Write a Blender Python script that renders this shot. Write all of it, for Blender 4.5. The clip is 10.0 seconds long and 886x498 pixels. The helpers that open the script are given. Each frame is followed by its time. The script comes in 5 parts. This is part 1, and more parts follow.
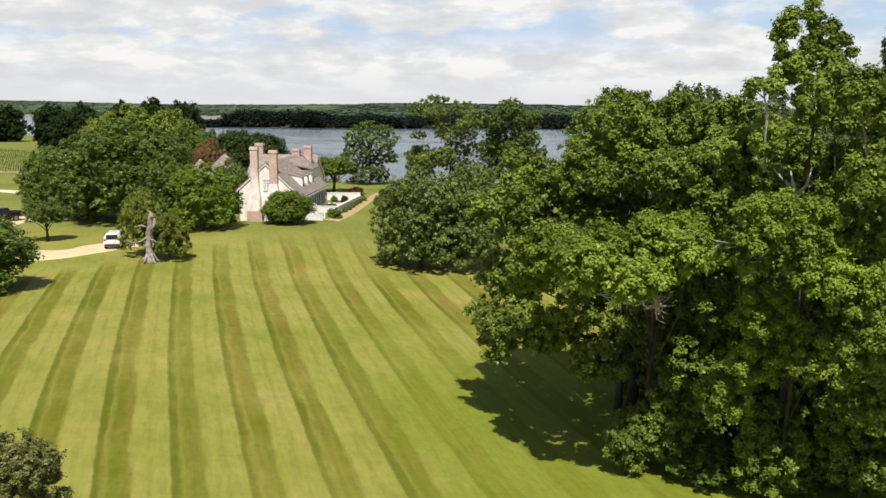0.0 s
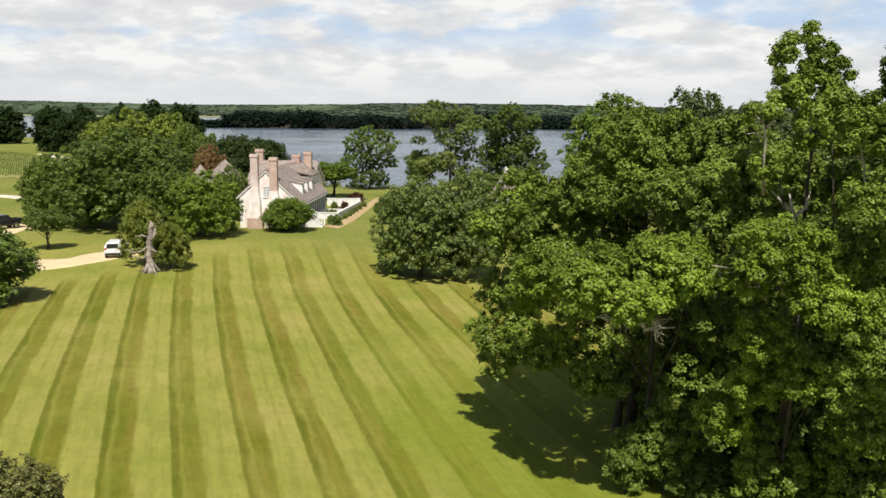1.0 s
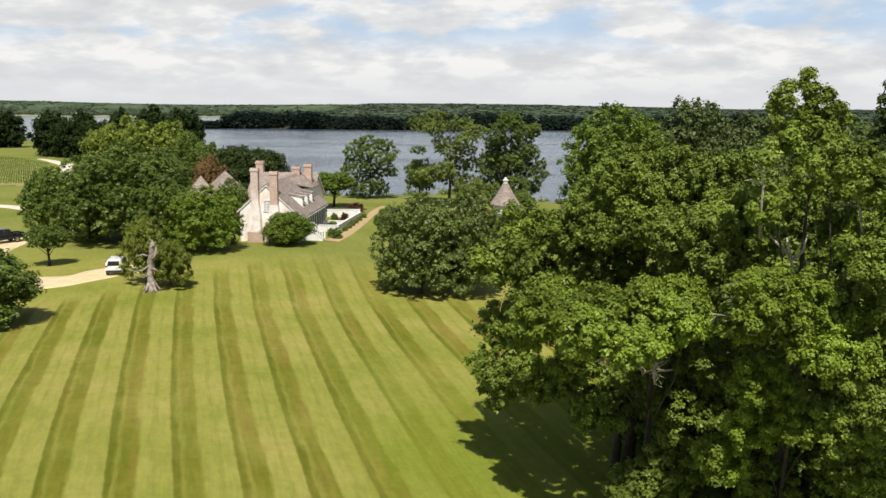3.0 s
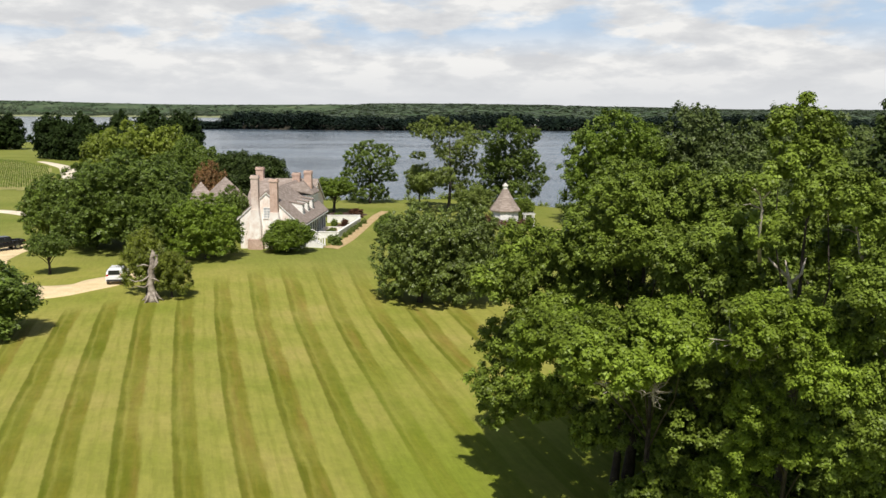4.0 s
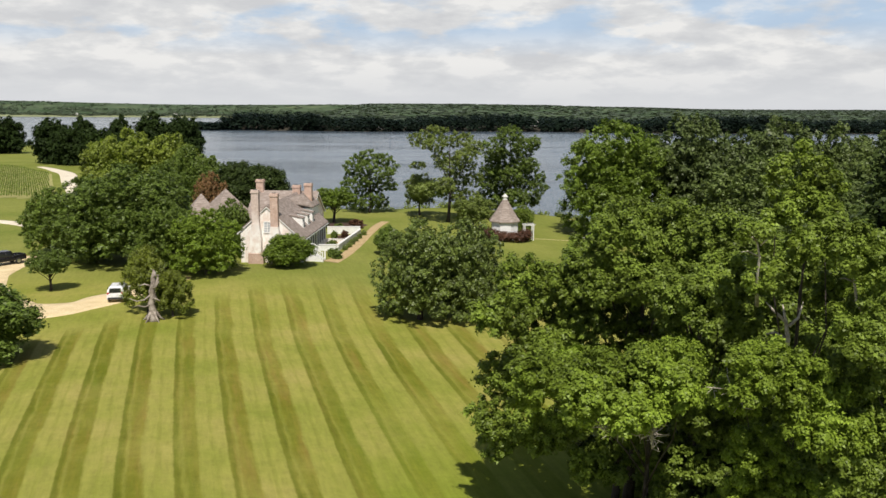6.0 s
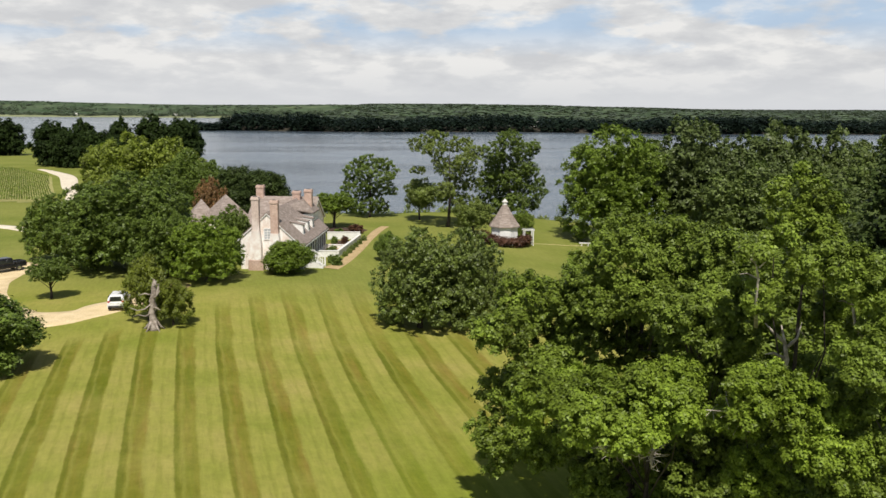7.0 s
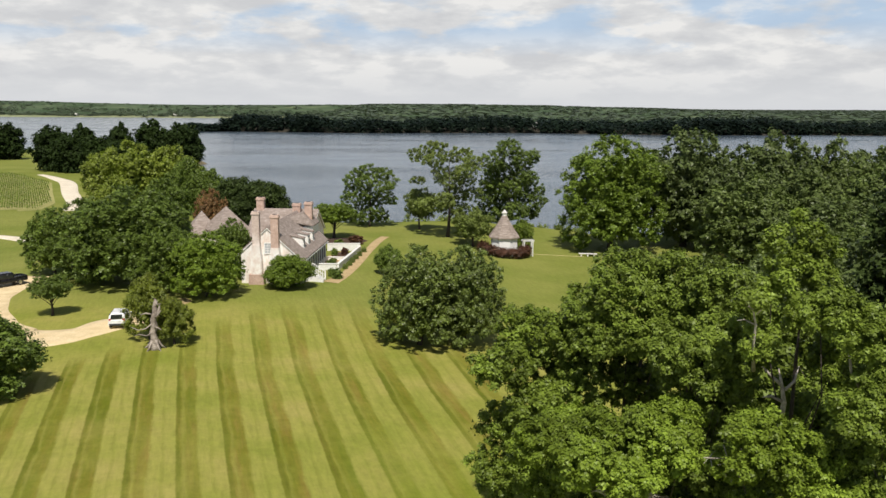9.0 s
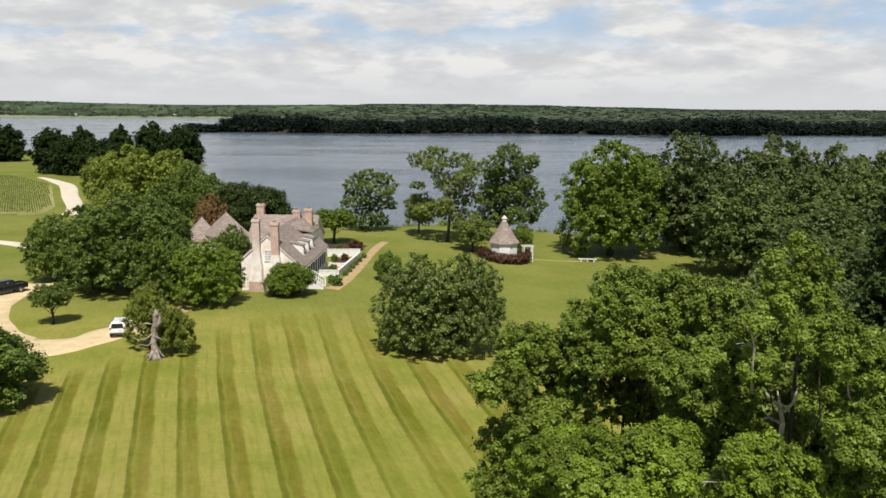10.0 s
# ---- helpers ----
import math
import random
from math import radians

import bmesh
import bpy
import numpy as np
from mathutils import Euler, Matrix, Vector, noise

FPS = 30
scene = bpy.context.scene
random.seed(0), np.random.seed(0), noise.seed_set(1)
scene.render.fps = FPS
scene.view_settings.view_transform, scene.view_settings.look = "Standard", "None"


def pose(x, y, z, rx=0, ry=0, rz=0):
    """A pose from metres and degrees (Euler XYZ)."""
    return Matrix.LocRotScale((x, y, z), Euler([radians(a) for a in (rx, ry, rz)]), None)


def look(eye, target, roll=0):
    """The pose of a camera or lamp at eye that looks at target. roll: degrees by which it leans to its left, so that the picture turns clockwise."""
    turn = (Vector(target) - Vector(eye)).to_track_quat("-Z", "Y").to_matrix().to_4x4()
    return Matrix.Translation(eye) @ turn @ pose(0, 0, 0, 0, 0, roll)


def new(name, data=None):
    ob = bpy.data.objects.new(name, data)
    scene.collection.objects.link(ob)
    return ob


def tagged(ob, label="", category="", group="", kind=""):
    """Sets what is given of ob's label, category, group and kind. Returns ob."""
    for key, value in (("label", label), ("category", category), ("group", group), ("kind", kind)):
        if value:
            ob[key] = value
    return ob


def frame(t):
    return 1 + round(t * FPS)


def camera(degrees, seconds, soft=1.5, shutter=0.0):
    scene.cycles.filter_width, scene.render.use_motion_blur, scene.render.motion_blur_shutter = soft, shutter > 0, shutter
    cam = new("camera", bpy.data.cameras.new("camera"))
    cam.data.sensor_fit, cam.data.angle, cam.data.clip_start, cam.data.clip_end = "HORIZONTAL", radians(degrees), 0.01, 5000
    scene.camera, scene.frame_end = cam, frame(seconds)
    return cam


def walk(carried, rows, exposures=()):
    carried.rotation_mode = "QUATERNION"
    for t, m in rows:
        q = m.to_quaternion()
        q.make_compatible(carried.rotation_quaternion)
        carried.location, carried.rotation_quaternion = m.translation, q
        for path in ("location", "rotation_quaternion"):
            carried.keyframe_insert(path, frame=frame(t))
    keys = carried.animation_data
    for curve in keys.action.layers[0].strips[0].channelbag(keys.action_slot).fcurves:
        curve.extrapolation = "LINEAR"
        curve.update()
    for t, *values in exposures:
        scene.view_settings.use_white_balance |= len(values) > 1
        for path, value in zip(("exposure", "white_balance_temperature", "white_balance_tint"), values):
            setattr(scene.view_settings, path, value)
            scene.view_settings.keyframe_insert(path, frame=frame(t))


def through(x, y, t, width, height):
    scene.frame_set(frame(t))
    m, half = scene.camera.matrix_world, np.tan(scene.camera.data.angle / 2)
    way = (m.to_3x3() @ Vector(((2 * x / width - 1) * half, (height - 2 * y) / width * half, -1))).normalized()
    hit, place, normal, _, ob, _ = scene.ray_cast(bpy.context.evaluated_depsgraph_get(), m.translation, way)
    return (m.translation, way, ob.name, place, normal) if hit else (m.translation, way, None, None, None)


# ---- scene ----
# Camera: a drone that climbs ten metres over a lawn, looking out to a river.
cam = camera(55.86, 10.0, soft=1.5)
PITCH, ROLL = 9.255, 0.35
CLIMB = [(0.0, 0.0), (0.5, 0.48), (1.0, 0.993), (1.5, 1.51), (2.0, 1.982), (2.5, 2.448), (4.0, 3.956), (4.5, 4.471), (5.0, 4.936),
         (5.5, 5.469), (7.0, 6.923), (7.5, 7.444), (8.0, 7.94), (8.5, 8.449), (9.0, 8.96), (9.5, 9.468), (10.0, 10.0)]


def eye_pose(t, up):
    k = t / 10
    return pose(-0.23 * k, 0, 16 + up, 0, 0, -0.137 * k) @ pose(0, 0, 0, 90 - PITCH - 0.1 * k) @ pose(0, 0, 0, 0, 0, ROLL)


walk(cam, [(t, eye_pose(t, up)) for t, up in CLIMB], exposures=[(0.0, 0.05), (4.0, -0.02), (7.0, -0.12), (10.0, -0.12)])

# ---- light ----
SUN_EL, SUN_AZ = 56.0, 178.0      # compass degrees from +y, clockwise: the sun stands behind
sun_to = Vector((math.sin(radians(SUN_AZ)) * math.cos(radians(SUN_EL)), math.cos(radians(SUN_AZ)) * math.cos(radians(SUN_EL)), math.sin(radians(SUN_EL))))
lamp = bpy.data.lights.new("sun", "SUN")
lamp.energy, lamp.angle, lamp.color = 5.4, radians(0.6), (1.0, 0.94, 0.84)
sun = new("sun", lamp)
sun.matrix_world = look(sun_to * 100, (0, 0, 0))

world = bpy.data.worlds.new("sky")
scene.world = world
world.use_nodes = True
wt = world.node_tree
wt.nodes.clear()


def wn(kind, **sets):
    n = wt.nodes.new(kind)
    for k, v in sets.items():
        n.inputs[k].default_value = v
    return n


def wmath(op, a, b=None, clamp=False):
    n = wt.nodes.new("ShaderNodeMath")
    n.operation, n.use_clamp = op, clamp
    for i, v in enumerate((a, b)):
        if v is None:
            continue
        if isinstance(v, (int, float)):
            n.inputs[i].default_value = v
        else:
            wt.links.new(v, n.inputs[i])
    return n.outputs[0]


sky = wt.nodes.new("ShaderNodeTexSky")
sky.sky_type, sky.sun_disc = "NISHITA", False
sky.sun_elevation, sky.sun_rotation = radians(SUN_EL), radians(SUN_AZ)
bg_sky = wn("ShaderNodeBackground", Strength=0.07)
wt.links.new(sky.outputs[0], bg_sky.inputs[0])
# broken clouds in one flat layer, seen foreshortened near the horizon
co = wt.nodes.new("ShaderNodeTexCoord")
sep = wt.nodes.new("ShaderNodeSeparateXYZ")
wt.links.new(co.outputs["Generated"], sep.inputs[0])
flat = wt.nodes.new("ShaderNodeCombineXYZ")
wt.links.new(sep.outputs[0], flat.inputs[0])
wt.links.new(sep.outputs[1], flat.inputs[1])
wt.links.new(wmath("MULTIPLY", sep.outputs[2], 3.2), flat.inputs[2])


def cloud_noise(scale, detail, w):
    m = wt.nodes.new("ShaderNodeMapping")
    m.inputs["Location"].default_value = (w, w * 0.7, w * 0.3)
    m.inputs["Scale"].default_value = (scale, scale, scale)
    wt.links.new(flat.outputs[0], m.inputs[0])
    n = wn("ShaderNodeTexNoise", Scale=1.0, Detail=detail, Roughness=0.55)
    wt.links.new(m.outputs[0], n.inputs["Vector"])
    return n.outputs[0]


def wramp(src, stops):
    r = wt.nodes.new("ShaderNodeValToRGB")
    wt.links.new(src, r.inputs[0])
    e = r.color_ramp.elements
    while len(e) < len(stops):
        e.new(0.5)
    for el, (p, c) in zip(e, stops):
        el.position, el.color = p, (*c, 1)
    return r.outputs[0]


# gaps of blue open between the clouds higher up; towards the horizon the layer closes
cover = wramp(cloud_noise(6.5, 6.0, 5.3), [(0.41, (0.2, 0.2, 0.2)), (0.52, (1, 1, 1))])
closed = wramp(sep.outputs[2], [(0.062, (1, 1, 1)), (0.105, (0, 0, 0))])
cover = wmath("MAXIMUM", cover, closed)
thin = wramp(sep.outputs[2], [(0.15, (1, 1, 1)), (0.36, (0.10, 0.10, 0.10))])
cover = wmath("MULTIPLY", cover, thin)
haze = wramp(sep.outputs[2], [(0.0, (0.92, 0.92, 0.92)), (0.12, (0.0, 0.0, 0.0))])
puffs = wramp(cloud_noise(15.0, 7.0, 9.4), [(0.36, (0.76, 0.77, 0.79)), (0.50, (0.87, 0.875, 0.88)), (0.60, (1.03, 1.02, 1.0))])
veil = wramp(sep.outputs[2], [(0.006, (1, 1, 1)), (0.055, (0, 0, 0))])
toned = wt.nodes.new("ShaderNodeMix")
toned.data_type = "RGBA"
toned.inputs[7].default_value = (0.83, 0.845, 0.87, 1)
wt.links.new(veil, toned.inputs[0])
wt.links.new(puffs, toned.inputs[6])
tone = toned.outputs[2]
bg_cloud = wn("ShaderNodeBackground", Strength=0.88)
wt.links.new(tone, bg_cloud.inputs[0])
# pale blue air low over the horizon, deeper sky above
bg_low = wn("ShaderNodeBackground", Color=(0.50, 0.68, 0.90, 1), Strength=0.92)
low = wt.nodes.new("ShaderNodeMixShader")
wt.links.new(wramp(sep.outputs[2], [(0.14, (1, 1, 1)), (0.34, (0, 0, 0))]), low.inputs[0])
wt.links.new(bg_sky.outputs[0], low.inputs[1])
wt.links.new(bg_low.outputs[0], low.inputs[2])
mix = wt.nodes.new("ShaderNodeMixShader")
wt.links.new(wmath("MAXIMUM", cover, haze, True), mix.inputs[0])
wt.links.new(low.outputs[0], mix.inputs[1])
wt.links.new(bg_cloud.outputs[0], mix.inputs[2])
world_out = wt.nodes.new("ShaderNodeOutputWorld")
wt.links.new(mix.outputs[0], world_out.inputs[0])


# ---- materials ----
class Mat:
    """A small builder of node materials."""

    def __init__(self, name, rough=0.8, metal=0.0, spec=0.3):
        self.m = bpy.data.materials.new(name)
        self.m.use_nodes = True
        self.t = self.m.node_tree
        self.b = self.t.nodes["Principled BSDF"]
        self.b.inputs["Roughness"].default_value = rough
        self.b.inputs["Metallic"].default_value = metal
        self.b.inputs["Specular IOR Level"].default_value = spec
        self.obj = self.t.nodes.new("ShaderNodeTexCoord").outputs["Object"]

    def put(self, v, sock):
        if isinstance(v, (int, float)):
            sock.default_value = v
        elif isinstance(v, tuple):
            sock.default_value = (*v, 1) if len(v) == 3 and sock.type == "RGBA" else v
        else:
            self.t.links.new(v, sock)

    def noise(self, scale, detail=4.0, rough=0.55, stretch=(1, 1, 1), src=None, turn=(0, 0, 0)):
        mp = self.t.nodes.new("ShaderNodeMapping")
        mp.inputs["Scale"].default_value = stretch
        mp.inputs["Rotation"].default_value = turn
        self.t.links.new(src or self.obj, mp.inputs[0])
        n = self.t.nodes.new("ShaderNodeTexNoise")
        n.inputs["Scale"].default_value, n.inputs["Detail"].default_value, n.inputs["Roughness"].default_value = scale, detail, rough
        self.t.links.new(mp.outputs[0], n.inputs["Vector"])
        return n.outputs[0]

    def ramp(self, src, *stops):
        r = self.t.nodes.new("ShaderNodeValToRGB")
        self.t.links.new(src, r.inputs[0])
        e = r.color_ramp.elements
        while len(e) < len(stops):
            e.new(0.5)
        for el, (p, c) in zip(e, stops):
            c = (c, c, c) if isinstance(c, (int, float)) else c
            el.position, el.color = p, (*c, 1)
        return r.outputs[0]

    def mix(self, fac, a, b, mode="MIX"):
        n = self.t.nodes.new("ShaderNodeMix")
        n.data_type, n.blend_type, n.clamp_factor = "RGBA", mode, True
        self.put(fac, n.inputs[0])
        self.put(a, n.inputs[6])
        self.put(b, n.inputs[7])
        return n.outputs[2]

    def math(self, op, a, b=0.0, clamp=False):
        n = self.t.nodes.new("ShaderNodeMath")
        n.operation, n.use_clamp = op, clamp
        self.put(a, n.inputs[0])
        self.put(b, n.inputs[1])
        return n.outputs[0]

    def xyz(self):
        n = self.t.nodes.new("ShaderNodeSeparateXYZ")
        self.t.links.new(self.obj, n.inputs[0])
        return n.outputs

    def band(self, v, lo, hi):
        n = self.t.nodes.new("ShaderNodeMapRange")
        n.interpolation_type = "SMOOTHSTEP"
        self.put(v, n.inputs[0])
        n.inputs[1].default_value, n.inputs[2].default_value = lo, hi
        return n.outputs[0]

    def bump(self, src, strength=0.3, dist=0.02):
        n = self.t.nodes.new("ShaderNodeBump")
        n.inputs["Strength"].default_value, n.inputs["Distance"].default_value = strength, dist
        self.t.links.new(src, n.inputs["Height"])
        self.t.links.new(n.outputs[0], self.b.inputs["Normal"])

    def island(self):
        return self.t.nodes.new("ShaderNodeNewGeometry").outputs["Random Per Island"]

    def thing(self):
        return self.t.nodes.new("ShaderNodeObjectInfo").outputs["Random"]

    def color(self, v):
        self.put(v, self.b.inputs["Base Color"])
        return self


def mat_mottled(name, a, b, scale=2.0, rough=0.8, fine=14.0, metal=0.0, spec=0.3, bump=0.25, dist=0.02):
    m = Mat(name, rough, metal, spec)
    big = m.ramp(m.noise(scale, 5), (0.32, a), (0.68, b))
    dots = m.ramp(m.noise(fine, 3), (0.3, 0.78), (0.7, 1.15))
    m.color(m.mix(1.0, big, dots, "MULTIPLY"))
    m.bump(m.noise(fine, 4), bump, dist)
    return m.m


def mat_leaf(name, dark, light, tip, through=0.22, patch_size=(0.35, 0.72, 1.25), sheen=0.3):
    """Leaves: each blade differs a little, whole boughs differ more, and light comes through."""
    m = Mat(name, 0.46, 0, sheen)
    each = m.ramp(m.island(), (0.0, dark), (0.55, light), (1.0, tip))
    bough = m.ramp(m.noise(patch_size[0], 2), (0.3, patch_size[1]), (0.7, patch_size[2]))
    col = m.mix(1.0, each, bough, "MULTIPLY")
    own = m.ramp(m.thing(), (0.0, (0.86, 0.88, 0.92)), (1.0, (1.10, 1.12, 1.0)))
    col = m.mix(1.0, col, own, "MULTIPLY")
    m.color(col)
    tr = m.t.nodes.new("ShaderNodeBsdfTranslucent")
    m.put(m.mix(1.0, col, (1.0, 1.2, 0.6), "MULTIPLY"), tr.inputs[0])
    mx = m.t.nodes.new("ShaderNodeMixShader")
    mx.inputs[0].default_value = through
    out = m.t.nodes["Material Output"]
    m.t.links.new(m.b.outputs[0], mx.inputs[1])
    m.t.links.new(tr.outputs[0], mx.inputs[2])
    m.t.links.new(mx.outputs[0], out.inputs[0])
    return m.m


LEAF_MAPLE = mat_leaf("maple leaves", (0.103, 0.138, 0.020), (0.142, 0.191, 0.028), (0.188, 0.252, 0.037), 0.14, (0.35, 0.60, 1.36), 0.2)
LEAF_LIME = mat_leaf("bright maple leaves", (0.136, 0.186, 0.020), (0.190, 0.258, 0.029), (0.250, 0.340, 0.038), 0.16, (0.35, 0.60, 1.36), 0.2)
LEAF_OAK = mat_leaf("oak leaves", (0.086, 0.121, 0.020), (0.120, 0.168, 0.028), (0.158, 0.222, 0.037))
LEAF_WOOD = mat_leaf("grey-green oak leaves", (0.078, 0.102, 0.029), (0.108, 0.142, 0.040), (0.143, 0.187, 0.053))
LEAF_FRESH = mat_leaf("fresh green leaves", (0.105, 0.148, 0.017), (0.146, 0.206, 0.024), (0.193, 0.272, 0.032))
# dark leaves; the field trees' cloud shade is put into this colour
LEAF_DARK_SHADED = mat_leaf("dark leaves with painted cloud shade", (0.020, 0.032, 0.009), (0.028, 0.045, 0.012), (0.037, 0.059, 0.016), 0.15, (0.35, 0.72, 1.25), 0.06)
LEAF_PALE = mat_leaf("pale feathery leaves", (0.120, 0.148, 0.034), (0.167, 0.206, 0.048), (0.220, 0.272, 0.064), 0.25)
LEAF_GLOSS = mat_leaf("glossy holly leaves", (0.092, 0.121, 0.024), (0.128, 0.168, 0.034), (0.169, 0.222, 0.045), 0.14, (0.5, 0.62, 1.3), 0.42)
LEAF_YEW = mat_leaf("yew needles", (0.030, 0.044, 0.013), (0.042, 0.061, 0.018), (0.056, 0.080, 0.024), 0.12, (0.35, 0.72, 1.25), 0.1)
LEAF_BELT = mat_leaf("sunlit olive leaves", (0.150, 0.182, 0.026), (0.212, 0.258, 0.036), (0.272, 0.325, 0.050))
LEAF_CEDAR = mat_leaf("cedar sprays", (0.097, 0.114, 0.014), (0.134, 0.160, 0.019), (0.177, 0.211, 0.025), 0.15)
LEAF_RED = mat_leaf("dark red leaves", (0.076, 0.035, 0.020), (0.105, 0.048, 0.028), (0.139, 0.063, 0.037), 0.2)
LEAF_RUST = mat_leaf("rusty blossom and leaves", (0.108, 0.094, 0.028), (0.284, 0.154, 0.057), (0.432, 0.209, 0.095), 0.25)
LEAF_HOLLY = mat_leaf("brown and green leaves", (0.077, 0.077, 0.023), (0.170, 0.172, 0.050), (0.272, 0.275, 0.080), 0.2)
LEAF_CORN = mat_leaf("corn leaves", (0.090, 0.119, 0.019), (0.125, 0.165, 0.026), (0.165, 0.218, 0.034))
# near black: the cloud shadow over the far bank is in this colour
LEAF_FAR_SHADED = mat_leaf("far woods with painted cloud shade", (0.008, 0.014, 0.010), (0.011, 0.019, 0.013), (0.017, 0.027, 0.017), 0.15, (0.02, 0.6, 1.5), 0.1)
# pale, even grey-green: distance haze is painted into the leaves
LEAF_HILL_HAZE = mat_leaf("far hill woods with painted haze", (0.100, 0.123, 0.081), (0.104, 0.128, 0.084), (0.108, 0.133, 0.087), 0.15, (0.004, 0.78, 1.16), 0.1)
BARK = mat_mottled("bark", (0.036, 0.030, 0.025), (0.085, 0.07, 0.06), 1.5, 0.9, 12, bump=0.6, dist=0.05)
BARK_PALE = mat_mottled("weathered grey wood", (0.15, 0.12, 0.10), (0.44, 0.385, 0.33), 2.6, 0.9, 10, bump=0.5, dist=0.04)

BLEACHED = mat_mottled("bleached dead wood", (0.30, 0.26, 0.22), (0.60, 0.55, 0.48), 2.0, 0.9, 10, bump=0.4, dist=0.03)


def mat_ground():
    """One sheet: the striped lawn, rough grass further off, sand at the river, and green far ground, dark brown low on
    the facing bank.
    """
    m = Mat("grass and ground", 0.9, 0, 0.1)
    x, y, z = m.xyz()
    wob = m.math("MULTIPLY", m.math("SUBTRACT", m.noise(0.05, 2), 0.5), 0.5)
    s = m.math("ADD", m.math("ADD", m.math("MULTIPLY", x, 0.955), m.math("MULTIPLY", y, 0.297)), wob)
    # the mower's passes, numbered across the lawn: they widen and fan out slightly towards the trees
    u, v = m.math("DIVIDE", x, 20.0), m.math("DIVIDE", m.math("SUBTRACT", y, 60.0), 20.0)
    runs = m.math("ADD", m.math("MULTIPLY", u, 4.747), m.math("ADD", m.math("MULTIPLY", v, 1.366), 4.244))
    runs = m.math("SUBTRACT", runs, m.math("MULTIPLY", m.math("MULTIPLY", u, u), 0.424))
    runs = m.math("SUBTRACT", runs, m.math("MULTIPLY", m.math("MULTIPLY", u, v), 0.373))
    runs = m.math("SUBTRACT", runs, m.math("MULTIPLY", m.math("MULTIPLY", v, v), 0.139))
    runs = m.math("ADD", runs, m.math("DIVIDE", wob, 3.6))
    along = m.math("SUBTRACT", m.math("MULTIPLY", y, 0.955), m.math("MULTIPLY", x, 0.297))
    mown = m.t.nodes.new("ShaderNodeCombineXYZ")
    m.put(s, mown.inputs[0])
    m.put(m.math("MULTIPLY", along, 0.12), mown.inputs[1])
    mown = mown.outputs[0]
    rag = m.math("MULTIPLY", m.math("SUBTRACT", m.noise(1.3, 4, 0.65, src=mown), 0.5), 0.5)
    frayed = m.math("MULTIPLY", m.math("SUBTRACT", m.noise(0.9, 5, 0.7), 0.5), 0.24)
    part_of = m.math("FRACT", m.math("ADD", m.math("ADD", runs, m.math("DIVIDE", frayed, 3.6)), 50.0))
    # each dark pass: a sharp dark edge where the mower turned the grass, then browner grass that fades out
    soft = m.math("ADD", part_of, m.math("MULTIPLY", rag, 0.5))
    dark = m.math("MULTIPLY", m.band(part_of, 0.0, 0.05), m.math("SUBTRACT", 1.0, m.band(soft, 0.44, 0.54)))
    line = m.math("MULTIPLY", m.band(part_of, 0.0, 0.05), m.math("SUBTRACT", 1.0, m.band(soft, 0.09, 0.15)))
    faint = m.ramp(m.noise(0.09, 5, 0.65), (0.33, 0.45), (0.60, 1.0))
    faint = m.math("MULTIPLY", faint, m.math("SUBTRACT", 1.0, m.math("MULTIPLY", m.band(y, 66.0, 100.0), 0.4)))
    gap = m.math("MULTIPLY", m.band(soft, 0.13, 0.18), m.math("SUBTRACT", 1.0, m.band(soft, 0.18, 0.26)))
    dark = m.math("MULTIPLY", dark, m.math("SUBTRACT", 1.0, m.math("MULTIPLY", gap, 0.4)))
    # the stripes end where the lawn was mown across
    ends = m.math("MULTIPLY", m.math("SUBTRACT", 1.0, m.band(m.math("SUBTRACT", y, m.math("MULTIPLY", x, 1.6)), 129.0, 136.0)), m.math("SUBTRACT", 1.0, m.band(m.math("ADD", y, m.math("MULTIPLY", x, 1.95)), 92.0, 104.0)))
    dark = m.math("MULTIPLY", m.math("MULTIPLY", dark, ends), faint)
    line = m.math("MULTIPLY", m.math("MULTIPLY", line, ends), faint)
    light_c = m.ramp(m.noise(0.12, 5, 0.6), (0.3, (0.192, 0.216, 0.033)), (0.52, (0.262, 0.258, 0.056)), (0.74, (0.326, 0.280, 0.084)))
    dark_c = m.ramp(m.noise(0.5, 5, 0.65, src=mown), (0.34, (0.106, 0.130, 0.009)), (0.52, (0.150, 0.147, 0.016)), (0.68, (0.206, 0.152, 0.032)))
    lawn = m.mix(dark, light_c, dark_c)
    lawn = m.mix(m.math("MULTIPLY", line, 0.5), lawn, (0.080, 0.100, 0.009))
    # the light pass is two mower widths, with a faint seam between them
    seam = m.math("MULTIPLY", m.band(soft, 0.70, 0.73), m.math("SUBTRACT", 1.0, m.band(soft, 0.76, 0.82)))
    lawn = m.mix(m.math("MULTIPLY", m.math("MULTIPLY", seam, ends), 0.28), lawn, (0.165, 0.180, 0.026))
    # lusher grass near the trees on the low side
    lush = m.math("MULTIPLY", m.band(m.math("ADD", x, m.math("MULTIPLY", y, 0.30)), 6.5, 16.0), m.math("SUBTRACT", 1.0, m.band(y, 46.0, 74.0)))
    lawn = m.mix(m.math("MULTIPLY", lush, 0.7), lawn, (0.165, 0.210, 0.020))
    far_green = m.ramp(m.noise(0.08, 5), (0.3, (0.145, 0.176, 0.030)), (0.7, (0.222, 0.230, 0.056)))
    lawn = m.mix(m.band(y, 92.0, 112.0), lawn, far_green)
    speck = m.mix(0.5, m.ramp(m.noise(1.6, 7, 0.75), (0.28, 0.74), (0.72, 1.24)), m.ramp(m.noise(3.0, 5, 0.7, src=mown), (0.3, 0.74), (0.7, 1.24)))
    lawn = m.mix(1.0, lawn, speck, "MULTIPLY")
